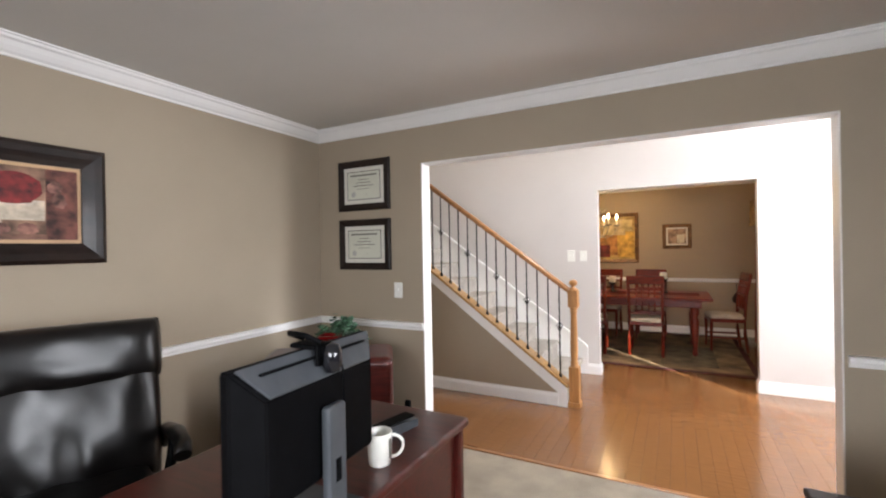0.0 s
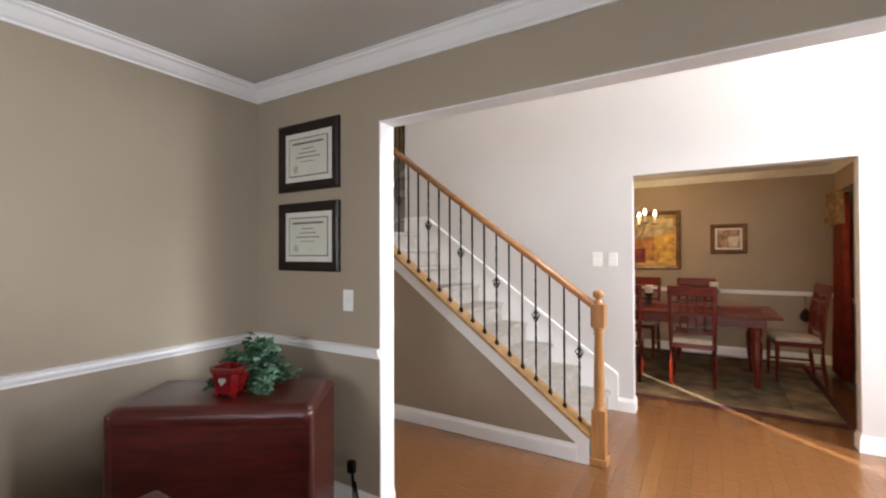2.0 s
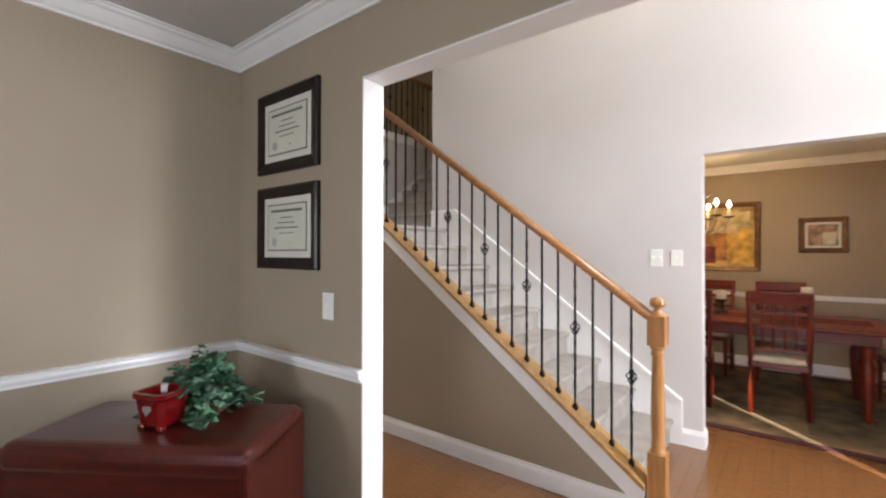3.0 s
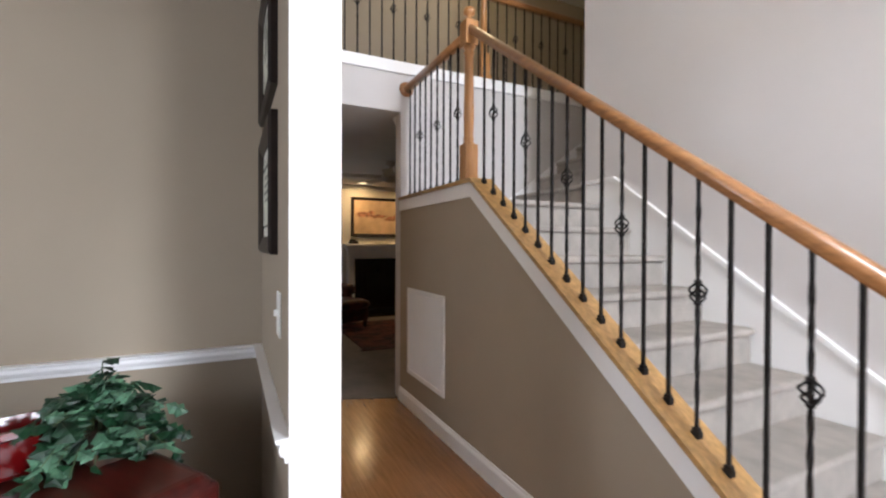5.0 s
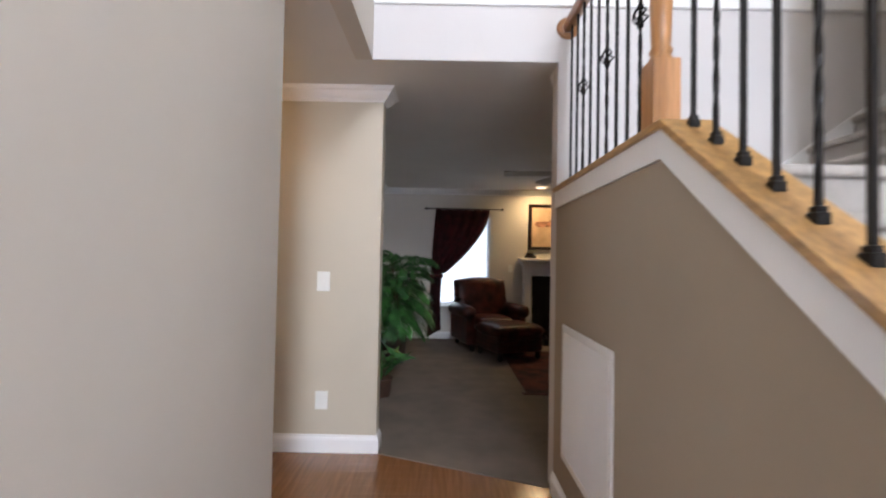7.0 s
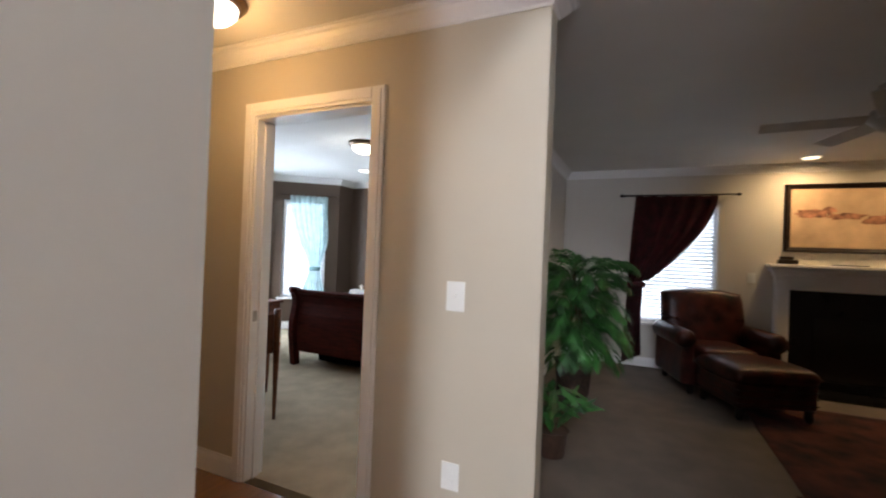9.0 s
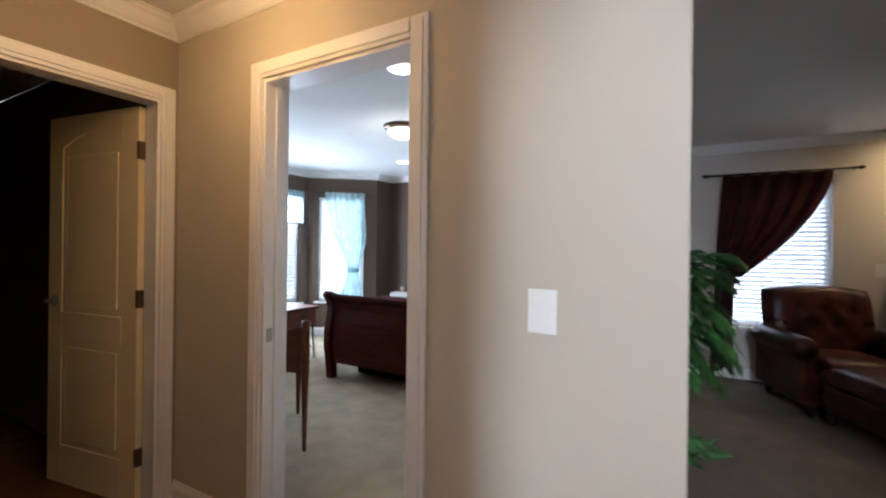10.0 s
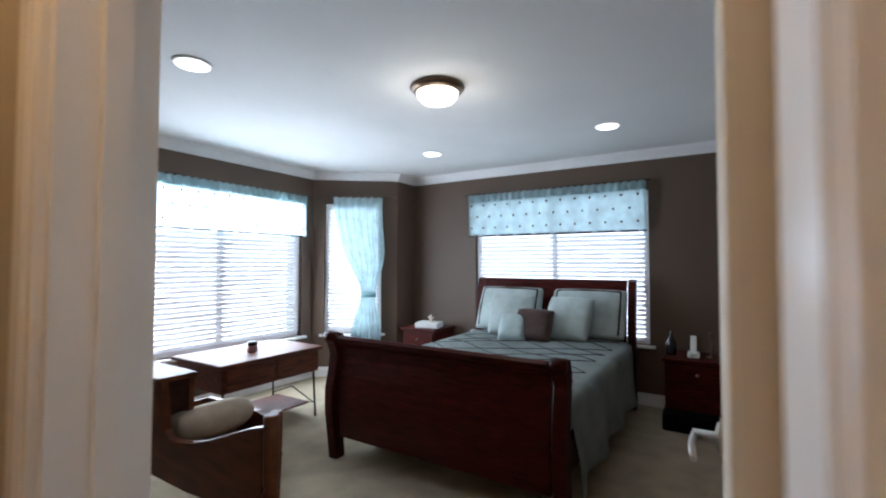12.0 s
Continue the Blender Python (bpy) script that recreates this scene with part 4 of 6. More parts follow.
for r_, z in lv:
    c = r_ * 0.28
    rings.append([b.verts.new((x, y, z)) for x, y in ((r_, -r_ + c), (r_, r_ - c), (r_ - c, r_), (-r_ + c, r_), (-r_, r_ - c), (-r_, -r_ + c), (-r_ + c, -r_), (r_ - c, -r_))])
for a, c in zip(rings, rings[1:]):
    for i in range(8):
        b.faces.new((a[i], a[(i + 1) % 8], c[(i + 1) % 8], c[i]))
b.faces.new(list(reversed(rings[0])))
b.faces.new(rings[-1])
part("body", b, REDGLAZE, pot)
for sx in (-1, 1):
    for sy in (-1, 1):
        part("foot", box(sx * 0.042 - 0.012, sx * 0.042 + 0.012, sy * 0.042 - 0.012, sy * 0.042 + 0.012, 0, 0.016, 0.004), REDGLAZE, pot)
heart = [(0.018 * 16 / 16 * math.sin(a) ** 3, 0.0012 * (13 * math.cos(a) - 5 * math.cos(2 * a) - 2 * math.cos(3 * a) - math.cos(4 * a))) for a in [2 * math.pi * k / 24 for k in range(24)]]
b = prism(heart, "y", -0.004, 0)
b.transform(pose(0, -0.060, 0.072, -6, 0, 0))
part("heart", b, mat("pewter", (0.5, 0.5, 0.48), 0.35, 0.8), pot, "silver heart")

LEAF = mat("ivy_leaf", (0.012, 0.060, 0.022), 0.45, vary=0.45, scale=18, random_object=0.25)
LEAF2 = mat("pale_ivy_leaf", (0.11, 0.24, 0.14), 0.45, vary=0.4, scale=18)


def leaf_into(bm, m, L, W):
    pts = [(0, 0), (0.30, 0.42), (0.48, 0.30), (0.62, 0.52), (0.78, 0.22), (1.0, 0.0)]
    c = [bm.verts.new(m @ Vector((x * L, 0, 0.05 * L * math.sin(x * 3)))) for x, _ in pts]
    for s in (-1, 1):
        e = [bm.verts.new(m @ Vector((x * L, s * y * W, -0.12 * W * (y > 0)))) for x, y in pts[1:-1]]
        e = [c[0]] + e + [c[-1]]
        for i in range(len(pts) - 1):
            q = list(dict.fromkeys([c[i], c[i + 1], e[i + 1], e[i]]))
            if len(q) > 2:
                f = bm.faces.new(q if s < 0 else list(reversed(q)))


plant = thing("ivy_plant", (-1.745, 3.165, 0.76), 0, "variegated green silk ivy in a low wooden box", "plant")
b = box(-0.10, 0.10, -0.06, 0.06, 0.0, 0.075, 0.006)
b.transform(pose(0, 0, 0, 0, 0, 33))
part("planter", b, mat("rough_bark", (0.10, 0.05, 0.03), 0.8, vary=0.4, scale=20), plant)
rr = random.Random(12)
crown_a, crown_b, stems = bmesh.new(), bmesh.new(), bmesh.new()
for k in range(70):
    a, el = rr.random() * 2 * math.pi, rr.random() ** 0.7
    reach = 0.11 + 0.14 * rr.random()
    h = 0.06 + 0.13 * (1 - el) + 0.05 * rr.random()
    tip = Vector((reach * el * 1.25 * math.cos(a), reach * el * math.sin(a) * 0.95, h - 0.03 * el + (0.01 if el < 0.65 else -0.06)))
    base = Vector((0.05 * math.cos(a), 0.03 * math.sin(a), 0.07))
    midp = (base + tip) / 2 + Vector((0, 0, 0.04))
    tube([base, midp, tip], 0.0014, 4, stems)
    for q in range(5):
        u = 0.35 + 0.65 * q / 4
        p = base.lerp(midp, u * 2) if u < 0.5 else midp.lerp(tip, u * 2 - 1)
        m = Matrix.Translation(p) @ Euler((rr.uniform(-0.9, 0.9), rr.uniform(-0.2, 1.0), a + rr.uniform(-1.3, 1.3))).to_matrix().to_4x4()
        L = rr.uniform(0.040, 0.076)
        leaf_into(crown_b if rr.random() < 0.3 else crown_a, m, L, L * 0.85)
part("leaves", crown_a, LEAF, plant)
part("pale_leaves", crown_b, LEAF2, plant)
part("stem", stems, mat("green_stem", (0.06, 0.09, 0.03), 0.6), plant)

# black leather guest chair, its top edge alone
guest = thing("guest_chair", (0.97, 2.22, 0), 0, "black guest chair by the office opening", "chair")
b = cushion(0.5, 0.48, 0.12, 9, 0.3)
b.transform(pose(0, 0, 0.45))
part("seat", b, LEATHER, guest)
part("backrest", box(-0.24, 0.24, 0.20, 0.26, 0.46, 0.68, 0.02, None, 4), LEATHER, guest)
part("top_rail", box(-0.27, 0.27, 0.195, 0.265, 0.675, 0.70, 0.008), DARKWOOD, guest)
for sx in (-0.2, 0.2):
    for sy in (-0.2, 0.22):
        part("leg", box(sx - 0.018, sx + 0.018, sy - 0.018, sy + 0.018, 0, 0.44, 0.004), BLACKP, guest)

# ---------------- dining room ----------------
REDWOOD = mat("red_mahogany", (0.14, 0.014, 0.005), 0.34, vary=0.28, scale=6, coat=0.06, spec=0.3, stretch=(1.5, 9, 9))
CREAM = mat("cream_seat_fabric", (0.55, 0.47, 0.36), 0.9, vary=0.1, scale=14)


def dining_chair(at, turn):
    """Lattice-back chair that faces +y before the turn."""
    t = thing("dining_chair", at, turn, "mahogany dining chair with lattice back and cream seat", "chair", "chairs round the dining table")
    b = cushion(0.44, 0.42, 0.07, 5, 0.25)
    b.transform(pose(0, 0.0, 0.455))
    part("seat", b, CREAM, t, "cream upholstered seat", True)
    part("seat_frame", box(-0.215, 0.215, -0.20, 0.20, 0.385, 0.435, 0.008), REDWOOD, t)
    for sx in (-1, 1):
        part("back_post", tube([(sx * 0.195, -0.225, 0.0), (sx * 0.195, -0.195, 0.25), (sx * 0.195, -0.195, 0.46), (sx * 0.20, -0.215, 0.75), (sx * 0.205, -0.265, 1.02)], 0.021, 6), REDWOOD, t)
        part("leg", tube([(sx * 0.195, 0.185, 0.39), (sx * 0.195, 0.19, 0.0)], 0.024, 6, None, 0.015), REDWOOD, t)
    b = box(-0.225, 0.225, -0.015, 0.015, -0.055, 0.055, 0.012)
    b.transform(pose(0, -0.258, 0.985, 10, 0, 0))
    part("top_rail", b, REDWOOD, t)
    for z, y in ((0.86, -0.232), (0.74, -0.214), (0.55, -0.2)):
        part("cross_rail", box(-0.19, 0.19, y - 0.009, y + 0.009, z - 0.012, z + 0.012, 0.003), REDWOOD, t)
    for x in (-0.11, -0.04, 0.04, 0.11):
        part("slat", tube([(x, -0.2, 0.54), (x, -0.213, 0.74), (x, -0.245, 0.94)], 0.009, 6), REDWOOD, t)
    for sx in (-1, 1):
        part("stretcher", box(sx * 0.195 - 0.009, sx * 0.195 + 0.009, -0.2, 0.18, 0.17, 0.195, 0.003), REDWOOD, t)
    return t


dining_chair((0.02, 7.20, 0.012), 0)
dining_chair((-0.68, 7.10, 0.012), 4)
dining_chair((0.02, 8.32, 0.012), 180)
dining_chair((-0.64, 8.30, 0.012), 176)
dining_chair((0.95, 7.85, 0.012), 96)
table = thing("dining_table", (-0.42, 7.6, 0.012), 0, "polished mahogany dining table on turned legs", "table")
part("tabletop", box(-1.2, 1.2, -0.52, 0.52, 0.715, 0.75, 0.012, None, 3), REDWOOD, table)
part("apron", box(-1.08, 1.08, -0.42, 0.42, 0.62, 0.714, 0.006), REDWOOD, table)
for sx in (-1, 1):
    for sy in (-1, 1):
        part("leg", lathe([(0.025, 0), (0.035, 0.03), (0.028, 0.08), (0.045, 0.3), (0.05, 0.45), (0.032, 0.5), (0.05, 0.54), (0.05, 0.62)], 14, None, pose(sx * 1.0, sy * 0.36, 0)), REDWOOD, table)
MAROON = mat("maroon_cloth", (0.12, 0.012, 0.015), 0.85, vary=0.2, scale=20)
run = thing("table_runner", (-0.3, 7.6, 0.762), 0, "maroon cloth runner along the dining table", "table linen")
part("cloth", box(-0.9, 0.95, -0.17, 0.17, 0.0, 0.006, 0.002), MAROON, run)
for x, h in ((0.22, 0.20), (-0.45, 0.14)):
    c = thing("candle_holder", (x, 7.62, 0.768), 0, "cream candle on a dark turned holder", "candle")
    part("holder", lathe([(0.06, 0), (0.055, 0.015), (0.02, 0.03), (0.03, h * 0.5), (0.018, h * 0.7), (0.055, h - 0.01), (0.058, h)], 16), DARKWOOD, c)
    part("candle", lathe([(0.045, h), (0.045, h + 0.085), (0.04, h + 0.09), (0.0, h + 0.084)], 18), mat("candle_wax", (0.8, 0.74, 0.62), 0.5), c, "cream wax candle")

drug = thing("dining_rug", (-0.25, 7.58, 0), 0, "gold and maroon patterned rug under the dining table", "rug")
part("field", box(-1.36, 1.36, -1.08, 1.08, 0.0005, 0.010, 0.003), mat("gold_rug_pile", (0.26, 0.175, 0.088), 0.95, vary=0.35, scale=3.5, bump=0.6, bump_scale=300), drug)
for nm, x0, x1, y0, y1 in (("border_near", -1.42, 1.42, -1.16, -1.08), ("border_far", -1.42, 1.42, 1.08, 1.16), ("border_side", -1.42, -1.36, -1.08, 1.08), ("border_side", 1.36, 1.42, -1.08, 1.08)):
    part(nm, box(x0, x1, y0, y1, 0.0005, 0.0105, 0.003), mat("maroon_rug_pile", (0.07, 0.015, 0.014), 0.95, vary=0.3, scale=12), drug)
part("inner_panel", box(-1.28, -0.30, -1.02, -0.45, 0.010, 0.0125), MAROON, drug)
part("inner_panel", box(0.45, 1.05, -0.9, 0.2, 0.010, 0.0122), mat("olive_rug_pile", (0.15, 0.112, 0.06), 0.95, vary=0.3, scale=6), drug)

t = picture((-0.53, 8.9, 1.575), 0, 0.72, 0.85, 0.06, 0.035, GOLDWOOD, "large abstract painting in a gilded frame")
ART = [(-0.29, 0.02, -0.30, 0.05, (0.45, 0.20, 0.05)), (0.02, 0.29, -0.33, 0.10, (0.62, 0.36, 0.06)), (-0.2, 0.15, 0.05, 0.33, (0.55, 0.42, 0.22)), (-0.29, -0.1, -0.33, -0.12, (0.20, 0.03, 0.02)), (0.1, 0.26, 0.12, 0.31, (0.58, 0.45, 0.20))]
patch(t, "canvas", -0.30, 0.30, -0.365, 0.365, mat("ochre_canvas", (0.50, 0.33, 0.11), 0.7, vary=0.3, scale=5), -0.010)
for k, (x0, x1, z0, z1, col) in enumerate(ART):
    patch(t, "colour_field", x0, x1, z0, z1, mat("art_paint", col, 0.7, vary=0.3, scale=9), -0.012 - 0.0017 * k)
t = picture((0.40, 8.9, 1.578), 0, 0.42, 0.40, 0.055, 0.03, GOLDWOOD, "small abstract print in a gilded frame")
patch(t, "print", -0.13, 0.13, -0.12, 0.12, mat("sepia_print", (0.40, 0.26, 0.18), 0.7, vary=0.4, scale=12), -0.011)
patch(t, "pale_panel", 0.0, 0.11, -0.11, 0.03, mat("cream_print", (0.62, 0.55, 0.42), 0.7, vary=0.2, scale=12), -0.0129)
orn = thing("hanging_ornament", (1.2, 8.9, 0.62), 0, "dark wicker ornament hanging below the chair rail", "ornament")
part("bulb", lathe([(0, -0.11), (0.05, -0.08), (0.062, -0.03), (0.04, 0.02), (0.012, 0.06), (0, 0.07)], 14, None, pose(0, -0.05, 0)), DARKWOOD, orn)
part("cord", tube([(0, -0.05, 0.06), (0, -0.035, 0.225)], 0.003, 5), DARKWOOD, orn)


def drape(w, h, depth, waves, top_squeeze=1.0, bottom_squeeze=1.0, tie=None, seed=0, lean=0.0, n=44, m=26, hem=None):
    """Pleated cloth hanging in the xz plane from z 0 down to -h; tie is (height, width factor)."""
    bm = bmesh.new()
    rr = random.Random(seed)
    ph = rr.random() * 6
    rows = []
    for j in range(m + 1):
        v = j / m
        s = top_squeeze + (bottom_squeeze - top_squeeze) * v
        sh = 0.0
        if tie:
            tv, tw, shift = tie
            k = math.exp(-((v - tv) / 0.16) ** 2)
            s = s * (1 - k) + tw * k
            sh = shift * (1 - math.cos(min(v / tv, 1) * math.pi)) / 2 if v < tv else shift * (1 - 0.35 * (v - tv) / (1 - tv))
        row = []
        for i in range(n + 1):
            u = i / n - 0.5
            y = depth * math.sin(u * waves * 2 * math.pi + ph + 0.5 * math.sin(v * 4)) * (0.6 + 0.4 * v) * (0.55 + 0.45 * min(s, 1))
            dz = h if hem is None else hem(u)
            row.append(bm.verts.new((u * w * s + sh + lean * v, y, -dz * v)))
        rows.append(row)
    for a, c in zip(rows, rows[1:]):
        for i in range(n):
            f = bm.faces.new((a[i], a[i + 1], c[i + 1], c[i]))
            f.smooth = True
    r = bmesh.ops.solidify(bm, geom=bm.faces[:], thickness=0.004)
    return bm


REDSILK = mat("red_drape_silk", (0.28, 0.03, 0.012), 0.4, vary=0.25, scale=8, trans=0.15)
dr = thing("dining_drape", (1.40, 8.12, 2.02), 90, "long rust red drape with a gold valance at the dining window", "curtain")
b = drape(0.55, 1.98, 0.045, 5, 0.8, 1.0, None, 3, 0)
part("panel", b, REDSILK, dr)
b = drape(0.62, 0.36, 0.03, 4, 1, 1.05, None, 5, 0)
b.transform(pose(0, 0.055, 0.03))
part("valance", b, mat("gold_valance", (0.45, 0.30, 0.13), 0.6, vary=0.3, scale=20), dr, "gold patterned valance")
part("rod", tube([(-1.4, 0, 0.04), (0.42, 0, 0.04)], 0.012, 10), DARKWOOD, dr)

ch = thing("chandelier", (-0.66, 7.55, 0), 0, "pewter chandelier with candle bulbs over the dining table", "lamp")
PEWTER = mat("aged_pewter", (0.30, 0.25, 0.18), 0.35, metal=0.8, vary=0.2, scale=20)
part("stem", lathe([(0.01, 2.0), (0.01, 2.40), (0.05, 2.42), (0.055, H)], 12), PEWTER, ch)
part("body", lathe([(0, 1.55), (0.03, 1.57), (0.014, 1.61), (0.05, 1.67), (0.02, 1.74), (0.03, 1.85), (0.06, 1.95), (0.012, 2.02)], 16), PEWTER, ch)
BULB = glow("bulb_glow", (1.0, 0.80, 0.52), 14)
for k in range(6):
    a = 2 * math.pi * k / 6 + 0.25
    ca, sa = math.cos(a), math.sin(a)
    arm = part("arm", tube([(0.03 * ca, 0.03 * sa, 1.64), (0.13 * ca, 0.13 * sa, 1.56), (0.24 * ca, 0.24 * sa, 1.60), (0.29 * ca, 0.29 * sa, 1.69), (0.29 * ca, 0.29 * sa, 1.735)], 0.008, 6), PEWTER, ch)
    part("cup", lathe([(0.012, 1.725), (0.045, 1.735), (0.05, 1.745), (0.02, 1.75)], 12, None, pose(0.29 * ca, 0.29 * sa, 0)), PEWTER, arm)
    part("candle_sleeve", lathe([(0.013, 1.75), (0.013, 1.83)], 10, None, pose(0.29 * ca, 0.29 * sa, 0)), mat("ivory_sleeve", (0.75, 0.68, 0.5), 0.5), arm)
    part("bulb", lathe([(0.008, 1.83), (0.018, 1.85), (0.02, 1.865), (0.01, 1.895), (0, 1.91)], 10, None, pose(0.29 * ca, 0.29 * sa, 0)), BULB, arm)
    part("scroll", tube([(0.05 * ca, 0.05 * sa, 1.9), (0.14 * ca, 0.14 * sa, 1.98), (0.17 * ca, 0.17 * sa, 1.9), (0.1 * ca, 0.1 * sa, 1.78), (0.04 * ca, 0.04 * sa, 1.72)], 0.005, 5), PEWTER, arm)
bulb("chandelier_light", (-0.66, 7.55, 1.98), 62, (1, 0.66, 0.30), 0.2)

# ---------------- windows ----------------
BLIND = mat("white_blind_slat", (0.84, 0.85, 0.87), 0.5, vary=0.01, trans=0.5)
SHEEN = glass("window_glass")
SKYGLOW = glow("overcast_glow", (0.95, 0.98, 1.0), 5.5)


def window(name, at, turn, w, z0, z1, depth=0.13, mullion=True, pitch=0.046, bottom=0.0, glow_k=1):
    """Sash window with blinds; local x along the wall, room towards -y, the wall's room face at y 0."""
    t = thing(name, at, turn)
    tagged(t, "white sash window with horizontal blinds", "window", "", "structure")
    hw = w / 2
    b = box(-hw, hw, 0.06, 0.10, z0, z0 + 0.05, 0.004)
    box(-hw, hw, 0.06, 0.10, z1 - 0.05, z1, 0.004, b)
    box(-hw, -hw + 0.05, 0.061, 0.099, z0 + 0.05, z1 - 0.05, 0.004, b)
    box(hw - 0.05, hw, 0.061, 0.099, z0 + 0.05, z1 - 0.05, 0.004, b)
    if mullion:
        box(-0.025, 0.025, 0.058, 0.102, z0 + 0.05, z1 - 0.05, 0.004, b)
    part("window_frame", b, TRIM, t)
    part("window_sill", box(-hw - 0.05, hw + 0.05, -0.05, 0.06, z0 - 0.028, z0 - 0.001, 0.006), TRIM, t)
    p = part("pane", box(-hw + 0.05, hw - 0.05, 0.079, 0.082, z0 + 0.05, z1 - 0.05), SHEEN, t)
    p.visible_shadow = False
    bl = part("blind", box(-hw + 0.012, hw - 0.012, 0.015, 0.05, z1 - 0.05, z1 - 0.005, 0.005), TRIM, t, "white blind headrail")
    sb = box(-hw + 0.015, hw - 0.015, -0.022, 0.022, -0.0012, 0.0012)
    sb.transform(pose(0, 0, 0, -64, 0, 0))
    so = link("slat", sb, BLIND, bl)
    so.location = (0, 0.032, z1 - 0.075)
    z = z1 - 0.075 - pitch
    while z > z0 + 0.03 + bottom:
        o = new("slat", so.data)
        o.parent, o.location = bl, (0, 0.032, z)
        z -= pitch
    g = link(name + "_backdrop", box(-hw - 0.5, hw + 0.5, 0.9, 0.91, z0 - 0.6, z1 + 0.5), SKYGLOW)
    g.matrix_basis = t.matrix_basis.copy()
    g.name = "backdrop"
    tagged(g, "bright overcast sky outside the window", "", "", "structure")
    return t


window("window_bay", (-6.55, YBAY, 0), 180, 1.90, 0.51, 2.08)
window("window_bay_side", (-8.28 + 0.6126 * 0.53, YBS - 0.7904 * 0.53, 0), 180 - 52.22, 0.68, 0.51, 2.08, mullion=False)
window("window_bed", (XBH, 1.33, 0), 90, 1.88, 0.575, 2.08)
window("window_family", (XFAM, 4.425, 0), 90, 0.91, 0.555, 2.02, mullion=False)

# ---------------- family room ----------------
BURG = mat("burgundy_velvet", (0.055, 0.005, 0.007), 0.8, vary=0.3, scale=10)
BRLEATHER = mat("brown_leather", (0.052, 0.011, 0.007), 0.36, vary=0.5, scale=7, bump=0.2, bump_scale=14, spec=0.3)
cur = thing("family_curtain", (XFAM + 0.10, 4.38, 2.105), 90, "burgundy velvet curtain swept aside and tied low", "curtain")
NS, MS = 46, 34
b = bmesh.new()
rows = []
for j in range(MS + 1):
    v = j / MS
    z = -2.06 * v
    left = -0.40 - 0.06 * math.sin(min(v / 0.55, 1) * math.pi / 2)
    if v < 0.52:
        right = 0.475 - 0.755 * (v / 0.52) ** 1.7
    else:
        right = -0.28 - 0.02 * math.sin((v - 0.52) * 6)
    if v > 0.52:
        left = -0.46 - 0.05 * (v - 0.52) / 0.48
    row = []
    for i in range(NS + 1):
        u = i / NS
        y = -0.03 * math.sin(u * 7 * 2 * math.pi * 0.8 + 1.2 * v) * (0.5 + 0.5 * v) - 0.02
        row.append(b.verts.new((left + (right - left) * u, y, z * (1 - 0.06 * (u if v > 0.5 else 0)))))
    rows.append(row)
for a, c in zip(rows, rows[1:]):
    for i in range(NS):
        f = b.faces.new((a[i], a[i + 1], c[i + 1], c[i]))
        f.smooth = True
bmesh.ops.solidify(b, geom=b.faces[:], thickness=0.004)
part("panel", b, BURG, cur)
part("rod", tube([(-0.55, 0, 0.015), (0.66, 0, 0.015)], 0.011, 10), DARKWOOD, cur)
for x in (-0.56, 0.67):
    part("finial", lathe([(0, -0.03), (0.018, -0.01), (0.02, 0.005), (0.01, 0.03)], 10, None, pose(x, 0, 0.015, 0, 90, 0)), DARKWOOD, cur)
for x in (-0.53, 0.64):
    part("bracket", box(x - 0.006, x + 0.006, 0.0, 0.101, 0.007, 0.023, 0.002), DARKWOOD, cur)
part("tie_band", box(-0.48, -0.26, -0.07, 0.01, -1.10, -1.05, 0.01), BURG, cur)


def club_chair(at, turn, name="armchair", label="tufted brown leather club chair with rolled arms"):
    """Faces +x before the turn."""
    t = thing(name, at, turn, label, "chair")
    part("base", box(-0.40, 0.36, -0.40, 0.40, 0.09, 0.33, 0.03, None, 3), BRLEATHER, t)
    b = cushion(0.62, 0.56, 0.20, 3, 0.28)
    b.transform(pose(0.10, 0, 0.38))
    part("seat_cushion", b, BRLEATHER, t, "", True)
    b = cushion(0.66, 0.88, 0.26, 8, 0.30, 0.0)
    for v in b.verts:
        v.co.x -= 0.09 * (abs(v.co.y) / 0.42) ** 3 * (v.co.x > 0)
    b.transform(pose(-0.30, 0, 0.66, 0, -102, 0) @ pose(0, 0, 0, 0, 180, 0))
    for k, (yy, zz) in enumerate(((-0.2, 0.78), (0, 0.78), (0.2, 0.78), (-0.1, 0.66), (0.1, 0.66), (-0.2, 0.56), (0, 0.56), (0.2, 0.56))):
        c = Vector((-0.16 - 0.18 * (zz - 0.6), yy, zz))
        for v in b.verts:
            dd = (v.co - c).length
            if dd < 0.1 and v.co.x > -0.3:
                v.co.x -= 0.03 * (1 - dd / 0.1) ** 2
    for v in b.verts:
        if v.co.z > 0.6:
            v.co.z += 0.03 * (v.co.z - 0.6) / 0.3 * max(0, 1 - (v.co.y / 0.42) ** 2)
    part("backrest", b, BRLEATHER, t, "button-tufted leather back", True)
    for s in (-1, 1):
        part("arm", box(-0.40, 0.36, s * 0.40 - 0.06, s * 0.40 + 0.06, 0.10, 0.56, 0.03, None, 3), BRLEATHER, t)
        part("arm_roll", lathe([(0.0, 0.0), (0.085, 0.012), (0.095, 0.04), (0.095, 0.72), (0.08, 0.76), (0, 0.77)], 18, None, pose(-0.38, s * 0.42, 0.55, 0, 90, 0)), BRLEATHER, t)
    for sx in (-0.34, 0.32):
        for sy in (-0.36, 0.36):
            part("foot", lathe([(0.022, 0), (0.038, 0.03), (0.032, 0.07), (0.04, 0.095)], 12, None, pose(sx, sy, 0)), DARKWOOD, t)
    return t


